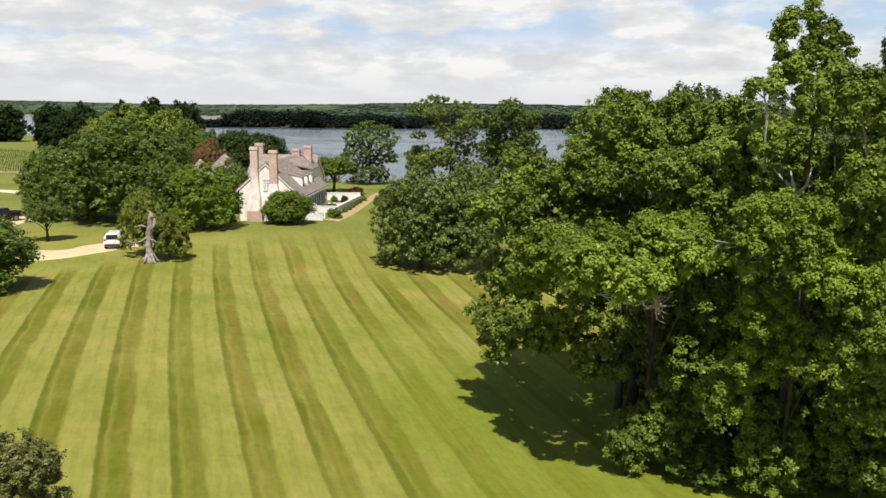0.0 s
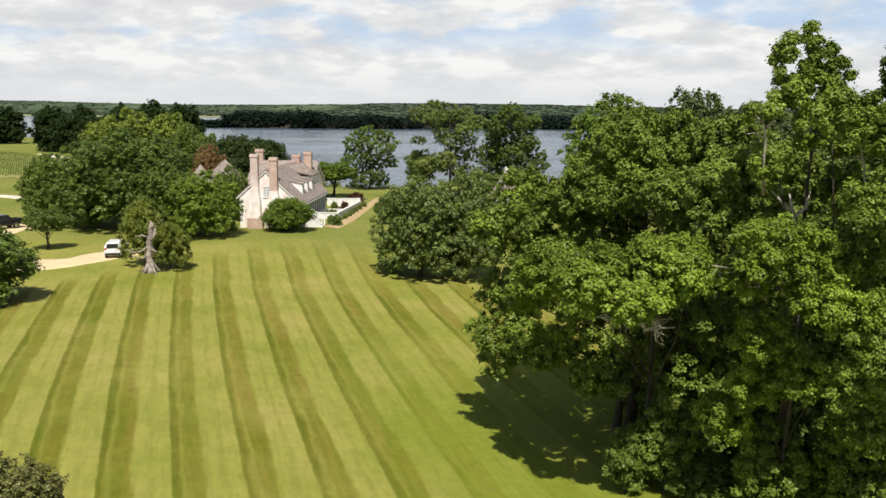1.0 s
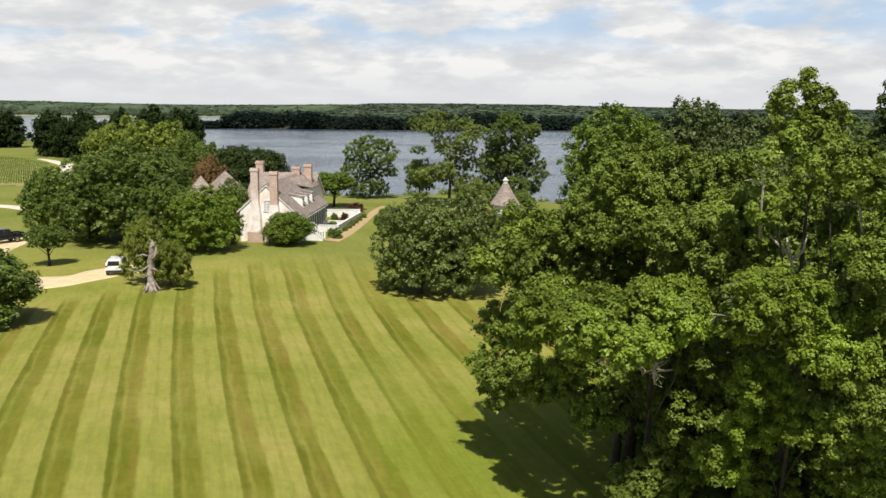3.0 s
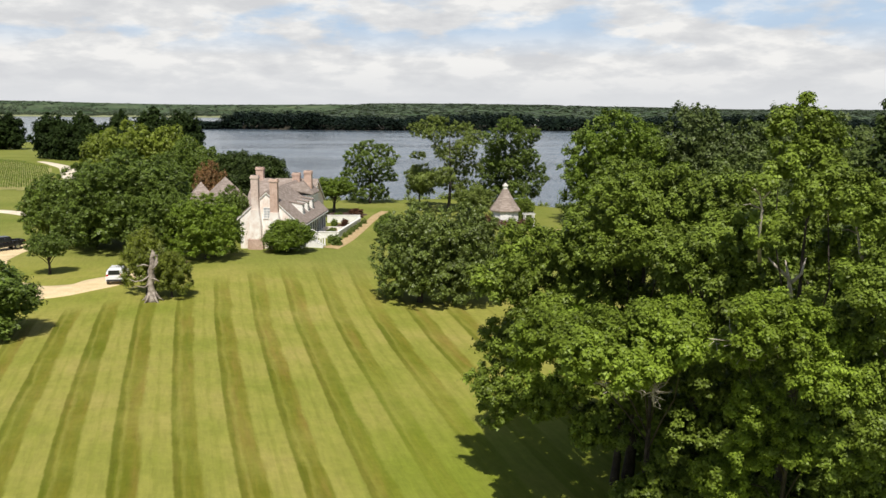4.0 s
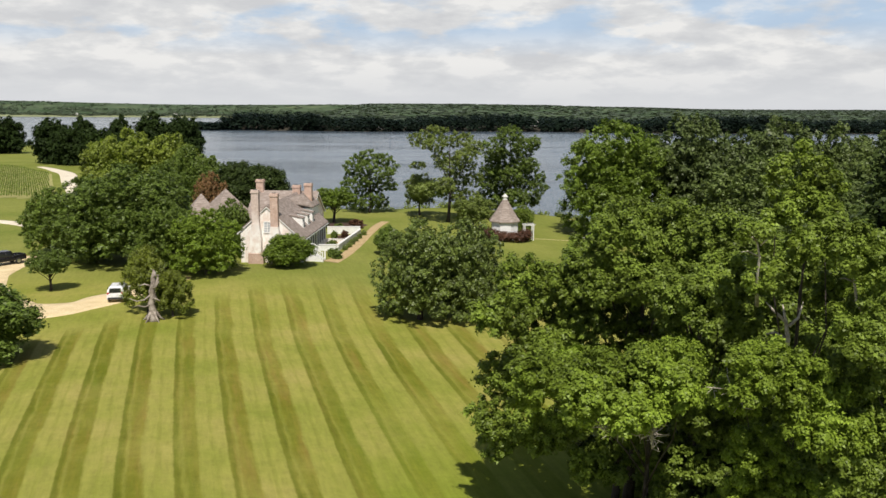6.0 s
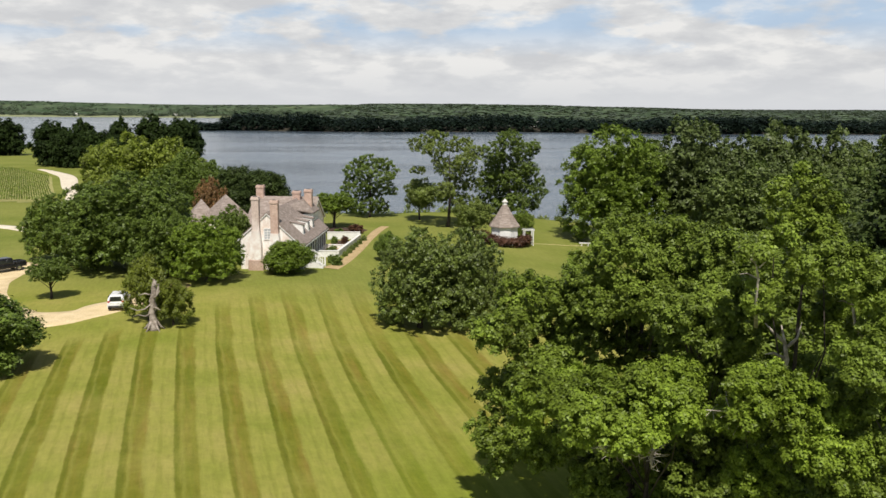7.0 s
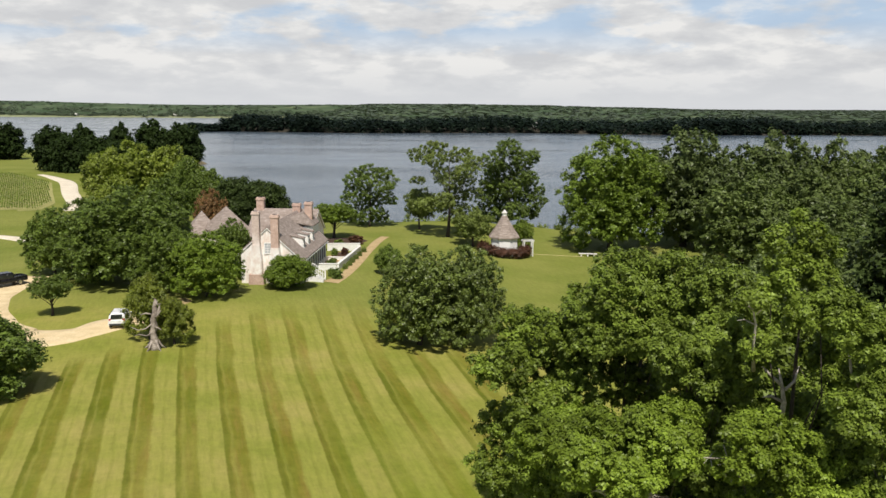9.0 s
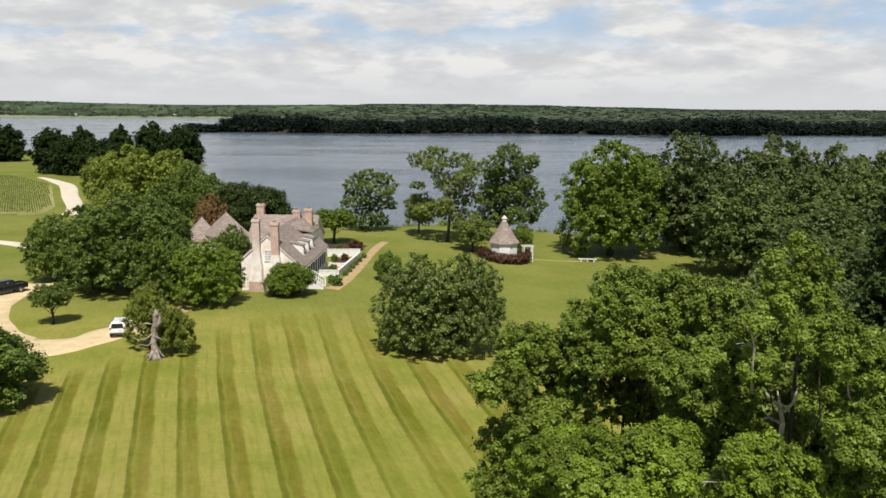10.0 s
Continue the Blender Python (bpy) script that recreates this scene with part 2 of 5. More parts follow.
    sand = m.band(z, -1.9, -4.5)
    soil = m.ramp(m.noise(0.2, 5), (0.3, (0.09, 0.085, 0.04)), (0.7, (0.20, 0.16, 0.10)))
    lawn = m.mix(sand, lawn, soil)
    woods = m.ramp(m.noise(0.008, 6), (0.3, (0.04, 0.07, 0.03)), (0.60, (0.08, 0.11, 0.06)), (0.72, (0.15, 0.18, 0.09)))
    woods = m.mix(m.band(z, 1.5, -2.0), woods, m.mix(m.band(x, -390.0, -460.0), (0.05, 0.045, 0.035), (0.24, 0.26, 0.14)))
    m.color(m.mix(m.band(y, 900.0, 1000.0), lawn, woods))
    m.bump(m.noise(9.0, 5, 0.7), 0.5, 0.06)
    return m.m


GROUND = mat_ground()
GRAVEL = mat_mottled("tan gravel", (0.61, 0.475, 0.27), (0.74, 0.595, 0.37), 0.6, 0.95, 9, bump=0.4)
DIRT = mat_mottled("pale sandy track", (0.62, 0.54, 0.42), (0.75, 0.67, 0.54), 0.3, 0.95, 5)
PATH = mat_mottled("worn brick path", (0.39, 0.28, 0.14), (0.50, 0.37, 0.20), 1.2, 0.9, 8)
SOIL = mat_mottled("dry field soil", (0.26, 0.265, 0.08), (0.36, 0.33, 0.13), 0.05, 0.95, 3)
# mulch of the walled beds, also the shade painted below the dogwood
MULCH_SHADE = mat_mottled("dark mulch and painted shade", (0.05, 0.03, 0.02), (0.10, 0.06, 0.04), 2.0, 0.95, 12, bump=0.6)
WHITE = mat_mottled("white paint", (0.74, 0.73, 0.70), (0.82, 0.81, 0.79), 1.5, 0.55, 20, bump=0.08)
WHITEWASH = mat_mottled("worn whitewash over brick", (0.72, 0.60, 0.52), (0.88, 0.84, 0.78), 0.8, 0.85, 6, bump=0.3)
BRICK = mat_mottled("soft pink brick", (0.44, 0.30, 0.24), (0.60, 0.45, 0.38), 1.2, 0.9, 7, bump=0.4)


def mat_worn_brick():
    """Pink brick whose whitewash has worn off towards the top and in patches."""
    m = Mat("half-worn whitewash", 0.88, 0, 0.2)
    x, y, z = m.xyz()
    where = m.math("ADD", z, m.math("MULTIPLY", m.math("SUBTRACT", m.noise(0.7, 5, 0.65), 0.5), 7.0))
    brick = m.ramp(m.noise(5.0, 4), (0.3, (0.42, 0.31, 0.26)), (0.7, (0.60, 0.48, 0.42)))
    wash = m.ramp(m.noise(1.4, 6, 0.6), (0.3, (0.74, 0.63, 0.56)), (0.6, (0.90, 0.87, 0.83)))
    bare = m.math("MAXIMUM", m.band(where, 4.5, 7.5), m.math("SUBTRACT", 1.0, m.band(where, 0.2, 1.8)))
    m.color(m.mix(m.math("MULTIPLY", bare, 0.9), wash, brick))
    m.bump(m.noise(7.0, 4), 0.35, 0.02)
    return m.m


WORN = mat_worn_brick()
GLASS = mat_mottled("dark window glass", (0.015, 0.018, 0.022), (0.03, 0.035, 0.04), 0.5, 0.06, 2, spec=0.6, bump=0.0)
# matte near-black that stands in for the shade inside the open porch
PORCH_SHADE = mat_mottled("painted porch shade", (0.012, 0.013, 0.014), (0.03, 0.03, 0.03), 0.8, 0.7, 12, spec=0.15, bump=0.05)
GLASS_PALE = mat_mottled("pale blue-grey window glass", (0.38, 0.41, 0.45), (0.50, 0.52, 0.54), 0.8, 0.12, 3, spec=0.5, bump=0.0)
IRON = mat_mottled("black iron", (0.02, 0.02, 0.02), (0.04, 0.04, 0.04), 3, 0.5, 20)
CAR_WHITE = mat_mottled("white car paint", (0.76, 0.77, 0.78), (0.80, 0.80, 0.80), 0.5, 0.25, 3, spec=0.5, bump=0.0)
CAR_BLACK = mat_mottled("black car paint", (0.012, 0.012, 0.014), (0.02, 0.02, 0.024), 0.5, 0.22, 3, spec=0.5, bump=0.0)
RUBBER = mat_mottled("tyre rubber", (0.015, 0.015, 0.015), (0.03, 0.03, 0.03), 4, 0.85, 20)
CHROME = mat_mottled("wheel metal", (0.5, 0.5, 0.52), (0.62, 0.62, 0.64), 2, 0.3, 9, metal=1.0)
LAMP_RED = mat_mottled("red lamp glass", (0.35, 0.02, 0.02), (0.45, 0.03, 0.03), 2, 0.2, 9)
LAMP_CLEAR = mat_mottled("lamp glass", (0.65, 0.66, 0.68), (0.75, 0.75, 0.76), 2, 0.15, 9, spec=0.6)
STONE = mat_mottled("pale stone", (0.55, 0.53, 0.50), (0.70, 0.68, 0.64), 1.5, 0.8, 10)


def mat_shingle():
    m = Mat("weathered wood shingles", 0.85, 0, 0.2)
    x, y, z = m.xyz()
    rows = m.math("FRACT", m.math("MULTIPLY", z, 5.5))
    grain = m.ramp(m.noise(1.3, 6, 0.65, (1, 1, 3)), (0.3, (0.20, 0.155, 0.13)), (0.55, (0.32, 0.265, 0.235)), (0.75, (0.46, 0.40, 0.365)))
    m.color(m.mix(m.math("MULTIPLY", m.band(rows, 0.75, 1.0), 0.45), grain, (0.12, 0.10, 0.09)))
    m.bump(rows, 0.5, 0.04)
    return m.m


SHINGLE = mat_shingle()


def mat_water():
    m = Mat("river water", 0.16, 0, 0.5)
    m.b.inputs["IOR"].default_value = 1.33
    m.color(m.ramp(m.noise(0.004, 4, 0.5, (1, 3, 1)), (0.3, (0.066, 0.094, 0.126)), (0.7, (0.096, 0.122, 0.148))))
    # wind roughens the water in long patches
    wind = m.ramp(m.noise(0.012, 5, 0.6, (0.35, 1, 1)), (0.38, 0.07), (0.62, 0.22))
    m.put(wind, m.b.inputs["Roughness"])
    rip = m.math("ADD", m.noise(0.35, 4, 0.6, (1, 1.6, 1)), m.math("MULTIPLY", m.noise(0.03, 3, 0.5, (0.5, 2, 1)), 2.0))
    m.bump(rip, 0.7, 0.42)
    return m.m


WATER = mat_water()


# ---- helpers for building ----
def mesh_from(name, verts, faces, material):
    me = bpy.data.meshes.new(name)
    me.from_pydata([tuple(v) for v in verts], [], [tuple(f) for f in faces])
    me.materials.append(material)
    return me


def thing(name, label, category, m=None, group="", kind=""):
    ob = new(name)
    if m is not None:
        ob.matrix_basis = m
    return tagged(ob, label, category, group, kind)


def part(name, bm, material, parent=None, label="", smooth=False):
    me = bpy.data.meshes.new(name)
    bmesh.ops.recalc_face_normals(bm, faces=bm.faces)
    bm.to_mesh(me)
    bm.free()
    me.materials.append(material)
    if smooth:
        me.shade_smooth()
    ob = new(name, me)
    ob.parent = parent
    if label:
        ob["label"] = label
    return ob


def box(bm, x0, x1, y0, y1, z0, z1, bevel=0.0):
    v = [bm.verts.new(p) for p in ((x0, y0, z0), (x1, y0, z0), (x1, y1, z0), (x0, y1, z0), (x0, y0, z1), (x1, y0, z1), (x1, y1, z1), (x0, y1, z1))]
    fs = [bm.faces.new([v[i] for i in f]) for f in ((0, 3, 2, 1), (4, 5, 6, 7), (0, 1, 5, 4), (1, 2, 6, 5), (2, 3, 7, 6), (3, 0, 4, 7))]
    if bevel:
        es = list({e for f in fs for e in f.edges})
        bmesh.ops.bevel(bm, geom=es, offset=bevel, segments=1, affect="EDGES")
    return bm


def boxed(*a, bevel=0.0):
    return box(bmesh.new(), *a, bevel=bevel)


def prism(bm, outline, axis, a, b):
    """An outline in a plane, drawn out from a to b along the axis ('x': outline is (y, z); 'y': (x, z); 'z': (x, y))."""
    def at(p, d):
        return {"x": (d, p[0], p[1]), "y": (p[0], d, p[1]), "z": (p[0], p[1], d)}[axis]
    lo = [bm.verts.new(at(p, a)) for p in outline]
    hi = [bm.verts.new(at(p, b)) for p in outline]
    n = len(outline)
    bm.faces.new(lo[::-1])
    bm.faces.new(hi)
    for i in range(n):
        bm.faces.new((lo[i], lo[(i + 1) % n], hi[(i + 1) % n], hi[i]))
    return bm


def tube(bm, points, radii, sides=7):
    """A tapered round tube along points."""
    rings = []
    pts = [Vector(p) for p in points]
    for i, p in enumerate(pts):
        d = (pts[min(i + 1, len(pts) - 1)] - pts[max(i - 1, 0)]).normalized()
        a = d.orthogonal().normalized()
        if rings:
            a = (last - d * last.dot(d)).normalized() if (last - d * last.dot(d)).length > 1e-4 else a
        last = a
        b = d.cross(a)
        r = radii[i]
        rings.append([bm.verts.new(p + (a * math.cos(k * math.tau / sides) + b * math.sin(k * math.tau / sides)) * r) for k in range(sides)])
    for r0, r1 in zip(rings, rings[1:]):
        for k in range(sides):
            bm.faces.new((r0[k], r0[(k + 1) % sides], r1[(k + 1) % sides], r1[k]))
    bm.faces.new(rings[0][::-1])
    bm.faces.new(rings[-1])
    return bm


def smooth01(v):
    v = np.clip(v, 0, 1)
    return v * v * (3 - 2 * v)


# ---- ground ----
def bank(x):
    """How far off the near bank of the river lies at x."""
    x = np.asarray(x, float)
    far_left = np.clip(-x / 0.305, 220, 512) - 220
    return 182 + 0.1 * np.clip(x, -30, 60) + 38 * smooth01((-x - 35) / 20) + far_left + 6 * np.sin(x * 0.11) * smooth01((np.abs(x + 2) - 20) / 20)


def far_bank(x):
    x = np.asarray(x, float)
    return 1290 + 2300 * smooth01((-x - 350) / 60) + 25 * np.sin(x * 0.013) - 0.02 * np.clip(x, 0, 3000)


def ground_z(x, y):
    x, y = np.asarray(x, float), np.asarray(y, float)
    near = 1.2 - 3.0 * smooth01((x + 32 - 0.33 * np.maximum(y - 85, 0)) / 40)
    near = near + 0.12 * np.sin(x * 0.13 + 1) * np.sin(y * 0.11)
    b, f = bank(x), far_bank(x)
    k = smooth01((y - b) / 16)
    z = near * (1 - k) - 11.0 * k
    rise = smooth01((y - f) / 30)
    up = 8.5 * rise
    side = smooth01((x + 1500) / 3000)
    hills = smooth01((y - f) / np.where(x < -380, 900.0, 2700.0)) * (63 - 19 * side) * (1 + 0.08 * np.sin(x * 0.0021 + 0.6) + 0.07 * np.sin(x * 0.0029 + y * 0.002))
    return z + up + hills


def graded(near_lo, near_hi, step, lo, hi, growth=1.16):
    v = list(np.arange(near_lo, near_hi + 0.01, step))
    s, p = step, near_hi
    while p < hi:
        s *= growth
        p += s
        v.append(min(p, hi))
    s, p = step, near_lo
    while p > lo:
        s *= growth
        p -= s
        v.insert(0, max(p, lo))
    return np.array(v)


gx, gy = graded(-130, 110, 2.5, -4600, 4600), np.concatenate([graded(-10, 205, 2.5, -500, 1200, 1.12), np.arange(1225, 2000, 30), np.arange(2000, 4701, 90)])
X, Y = np.meshgrid(gx, gy)
Z = ground_z(X, Y)
nx, ny = len(gx), len(gy)
idx = np.arange(nx * ny).reshape(ny, nx)
quads = np.stack([idx[:-1, :-1], idx[:-1, 1:], idx[1:, 1:], idx[1:, :-1]], -1).reshape(-1, 4)
me = mesh_from("ground", np.stack([X, Y, Z], -1).reshape(-1, 3).tolist(), quads.tolist(), GROUND)
me.shade_smooth()
tagged(new("ground", me), "mown lawn with light and dark stripes sloping to a river", "ground", kind="structure")

WATER_Z = -8.0
water = part("water", prism(bmesh.new(), [(-4600, 150), (4600, 150), (4600, 3800), (-4600, 3800)], "z", WATER_Z - 0.6, WATER_Z), WATER)
tagged(water, "wide calm grey-blue river with faint ripples", "water", kind="structure")


def gz(x, y):
    return float(ground_z(x, y))


def ribbon(name, centre, widths, material, label, category, lift=0.03, sub=6):
    """A strip of paving that follows the ground along a smooth line."""
    pts = []
    n = len(centre)
    for i in range(n - 1):
        p0, p1, p2, p3 = (Vector((*centre[min(max(j, 0), n - 1)], widths[min(max(j, 0), n - 1)])) for j in (i - 1, i, i + 1, i + 2))
        for k in range(sub):
            t = k / sub
            pts.append(0.5 * (2 * p1 + (p2 - p0) * t + (2 * p0 - 5 * p1 + 4 * p2 - p3) * t * t + (3 * p1 - p0 - 3 * p2 + p3) * t ** 3))
    pts.append(Vector((*centre[-1], widths[-1])))
    rows = []
    for i, p in enumerate(pts):
        d = (pts[min(i + 1, len(pts) - 1)] - pts[max(i - 1, 0)]).xy.normalized()
        side = Vector((-d.y, d.x))
        row = []
        for j, off in enumerate((-0.5, -0.475, -0.25, 0.0, 0.25, 0.475, 0.5)):
            q = p.xy + side * p.z * off * (1 + 0.03 * math.sin(i * 0.9 + j))
            row.append((q.x, q.y, gz(q.x, q.y) + (lift if 0 < j < 6 else -0.06)))
        rows.append(row)
    verts = [v for r in rows for v in r]
    faces = [(i * 7 + j, i * 7 + j + 1, i * 7 + j + 8, i * 7 + j + 7) for i in range(len(rows) - 1) for j in range(6)]
    me = mesh_from(name, verts, faces, material)
    me.shade_smooth()
    return tagged(new(name, me), label, category, kind="structure")


ribbon("road", [(-33.0, 95.5), (-36.9, 91.6), (-38.6, 87.9), (-41.2, 85.4), (-45.0, 84.4), (-49.0, 86.8), (-53.2, 92.0), (-56.6, 99.0), (-58.0, 105.0), (-58.2, 110.5), (-57.5, 118.0)],
       [4.6, 5.6, 5.0, 7.2, 9.4, 9.2, 8.6, 7.2, 5.8, 5.0, 4.4], GRAVEL, "tan gravel drive curving round a grass island", "driveway", lift=0.05)
ribbon("road", [(-54.6, 96.0), (-60.0, 94.0), (-70.0, 92.0)], [8.0, 10.0, 11.0], GRAVEL, "tan gravel drive leading off to the road", "driveway", lift=0.055)
ribbon("road", [(-45.0, 83.6), (-51.0, 80.0), (-60.0, 75.0)], [9.0, 9.0, 9.0], GRAVEL, "tan gravel drive leading off past a dark bush", "driveway", lift=0.045)
ribbon("track", [(-70.0, 146.0), (-84.0, 156.0), (-105.0, 160.0)], [3.0, 3.2, 3.2], DIRT, "pale sandy farm track", "track", lift=0.05)
ribbon("track", [(-88.0, 196.0), (-94.0, 213.0), (-108.0, 242.0), (-122.0, 272.0), (-134.0, 290.0), (-147.0, 306.0)], [4.0, 4.2, 4.8, 5.0, 4.0, 2.0], DIRT, "pale sandy farm track beside a corn field", "track", lift=0.08)
ribbon("path", [(-15.9, 115.8), (-14.6, 121.0), (-13.6, 130.0), (-12.9, 140.0), (-12.0, 151.5), (-11.0, 158.0)], [2.4, 1.7, 1.6, 1.6, 1.7, 1.6], PATH, "worn brick garden path beside a white wall", "path", lift=0.05)


ribbon("path", [(16.4, 152.4), (20.0, 153.0), (24.0, 153.4), (26.4, 153.8)], [0.08, 0.06, 0.06, 0.08], GRAVEL, "thin line of pale stones to a bench", "path", lift=0.03)


# ---- plants ----
def leaf_mesh(name, centres, normals, sizes, rng, material, narrow=0.62):
    """Many small pointed leaves, one at each centre."""
    n = len(centres)
    t = rng.normal(size=(n, 3))
    t -= (t * normals).sum(1, keepdims=True) * normals
    t /= np.linalg.norm(t, axis=1, keepdims=True) + 1e-9
    b = np.cross(normals, t)
    s = sizes[:, None]
    fold = normals * s * 0.12
    v = np.stack([centres - t * s * 0.5 - fold, centres + b * s * narrow + t * s * 0.35, centres - b * s * narrow + t * s * 0.6], 1).reshape(-1, 3)
    me = bpy.data.meshes.new(name)
    me.vertices.add(3 * n)
    me.vertices.foreach_set("co", v.astype(np.float32).ravel())
    me.loops.add(3 * n)
    me.loops.foreach_set("vertex_index", np.arange(3 * n, dtype=np.int32))
    me.polygons.add(n)
    me.polygons.foreach_set("loop_start", np.arange(0, 3 * n, 3, dtype=np.int32))
    me.update(calc_edges=True)
    me.materials.append(material)
    return me


def unit(v):
    return v / (np.linalg.norm(v, axis=1, keepdims=True) + 1e-9)


def blobs_to_leaves(centres, radii, n, leaf, rng, flat=0.8, spread=0.75, loose=0.0, spikes=9):
    """Leaves on foliage clumps: each clump is a ragged star of short leafy shoots, or a smooth shell without shoots."""
    w = radii ** 2
    pick = rng.choice(len(centres), n, p=w / w.sum())
    if spikes:
        shoot = rng.normal(size=(len(centres), spikes, 3))
        lead = unit(unit(centres - centres.mean(0)) * 0.7 + np.array((0, 0, 0.75)) + rng.normal(size=(len(centres), 3)) * 0.35)
        shoot += lead[:, None] * 0.85
        shoot /= np.linalg.norm(shoot, axis=2, keepdims=True)
        reach = rng.uniform(0.55, 1.2, (len(centres), spikes)) * (0.8 + 0.55 * np.clip((shoot * lead[:, None]).sum(2), 0, 1))
        which = rng.integers(0, spikes, n)
        d = shoot[pick, which]
        u = rng.random((n, 1)) ** 0.75
        r = radii[pick][:, None]
        pos = centres[pick] + d * r * u * reach[pick, which][:, None] * np.array((1, 1, flat))
        pos += rng.normal(size=(n, 3)) * r * (0.25 - 0.11 * u) + rng.normal(size=(n, 3)) * loose
        # shoots droop at their ends
        pos[:, 2:] -= r * 0.16 * u * u
        out = unit(pos - centres[pick])
        nor = unit(out * 0.75 + np.array((0, 0, 0.45)) + rng.normal(size=(n, 3)) * spread * 0.38)
    else:
        d = rng.normal(size=(n, 3))
        d[:, 2] += 0.55
        d = unit(d)
        r = radii[pick][:, None] * (0.62 + 0.43 * rng.random((n, 1)) ** 0.7)
        lump = 1 + 0.22 * np.sin(d * 5.0 + pick[:, None] * 1.7).sum(1, keepdims=True) / 1.7
        pos = centres[pick] + d * r * lump * np.array((1, 1, flat)) + rng.normal(size=(n, 3)) * loose
        nor = unit(d * 0.9 + np.array((0, 0, 0.35)) + rng.normal(size=(n, 3)) * spread * 0.5)
    size = leaf * (0.6 + 0.8 * rng.random(n))
    return pos, nor, size


def crown_blobs(rng, n, rx, ry, rz, zc, blob, shape="round", boughs=15, size=0.40):
    """Tuft centres: a crown made of big uneven boughs, each set with tufts on its outside."""
    k = np.arange(boughs) + 0.5
    ph = k * 2.39996 + rng.random() * 6.28
    up = 1 - 2 * k / boughs * 0.84
    d = np.stack([np.cos(ph) * np.sqrt(1 - up ** 2), np.sin(ph) * np.sqrt(1 - up ** 2), up], 1) + rng.normal(size=(boughs, 3)) * 0.16
    big = size * (0.75 + 0.5 * rng.random(boughs))
    bc = unit(d) * (1 - big * rng.uniform(0.75, 1.1, boughs))[:, None]
    pick = rng.choice(boughs, n, p=big ** 2 / (big ** 2).sum())
    e = unit(rng.normal(size=(n, 3)) + bc[pick] * 0.8 + np.array((0, 0, 0.25)))
    c = bc[pick] + e * (big[pick] * (0.45 + 0.55 * rng.random(n) ** 0.5))[:, None]
    h = np.clip((c[:, 2] + 1) / 2, 0, 1)
    if shape == "cone":
        c[:, :2] *= np.clip(1.25 - 1.05 * h, 0.1, 1.2)[:, None]
    if shape == "spire":
        # an open top: boughs stand apart
        c[:, :2] *= np.clip(1.1 - 0.3 * h ** 3, 0.3, 1.2)[:, None]
    if shape == "oval":
        c[:, :2] *= np.clip(1.12 - 0.62 * h * h, 0.3, 1.2)[:, None]
    c = c * np.array((rx, ry, rz))
    c[:, 2] += zc
    return c, blob * (0.6 + 0.8 * rng.random(n))


def tuft_crown(rng, rx, rz, zc, blob, apart, shape, masses=()):
    """Sprays of leaves set apart from one another, so that the crown is open and its depth shows between them."""
    lobes = unit(rng.normal(size=(14, 3)))
    lift = rng.uniform(-0.26, 0.16, 14)
    keep = np.zeros((0, 3))
    rad = []
    for _ in range(7500):
        d = unit(rng.normal(size=(1, 3)))[0]
        # an uneven outline: every lobe swells or hollows the crown
        bulge = 1 + (lift * np.exp(-((lobes - d) ** 2).sum(1) / 0.28)).sum()
        p = d * bulge * (0.5 + 0.5 * rng.random() ** 0.45)
        h = min(max((p[2] + 1) / 2, 0), 1)
        if shape == "spire":
            p[:2] *= 1.08 - 0.42 * h ** 2
        p = p * np.array((rx, rx, rz))
        if masses:
            bx, by, bz, brx, brz = masses[int(rng.random() * len(masses))]
            p = np.array((bx, by, bz - zc)) + d * bulge * (0.35 + 0.65 * rng.random() ** 0.5) * np.array((brx, brx * 0.85, brz))
        size = blob * (0.55 + 0.9 * rng.random() ** 1.5)
        if len(keep):
            gap = (keep - p) * np.array((1, 1, 1.25))
            if ((gap ** 2).sum(1) < (apart * (0.5 * size / blob + 0.5)) ** 2).any():
                continue
        keep = np.concatenate([keep, p[None]])
        rad.append(size)
    keep[:, 2] += zc
    return keep, np.array(rad)


def trunk_mesh(name, rng, height, radius, tips, material, low=0.25, forks=7, sides=7, lean=0.05):
    """A tapered trunk with root flare and limbs that reach out into the crown."""
    bm = bmesh.new()
    top = height * 0.82
    pts, rad = [], []
    for i in range(9):
        k = i / 8
        pts.append((lean * height * (k + 0.4 * math.sin(k * 5)) * 0.5, lean * height * 0.5 * math.sin(k * 4 + 1), -0.3 + (top + 0.3) * k))
        rad.append(radius * (1.5 - 3.2 * k if k < 0.13 else 1.08 * (1 - k) ** 0.8 + 0.07))
    tube(bm, pts, rad, sides)
    order = rng.permutation(len(tips))[:forks]
    for j in order:
        tip = Vector(tips[j])
        k = min(max(tip.z / height * (0.45 + 0.3 * rng.random()), low), 0.72)
        i = k * 8
        a, b2 = Vector(pts[int(i)]), Vector(pts[min(int(i) + 1, 8)])
        start = a.lerp(b2, i - int(i))
        mid = start.lerp(tip, 0.5) + Vector((rng.normal() * 0.06, rng.normal() * 0.06, 0.05)) * height * 0.6
        r0 = radius * 0.42 * (1 - k * 0.6)
        tube(bm, [start, start.lerp(mid, 0.5) + Vector((0, 0, height * 0.012)), mid, mid.lerp(tip, 0.6), tip], [r0, r0 * 0.8, r0 * 0.6, r0 * 0.35, r0 * 0.12], 5)
    me = bpy.data.meshes.new(name)
    bm.to_mesh(me)
    bm.free()
    me.materials.append(material)
    me.shade_smooth()
    return me


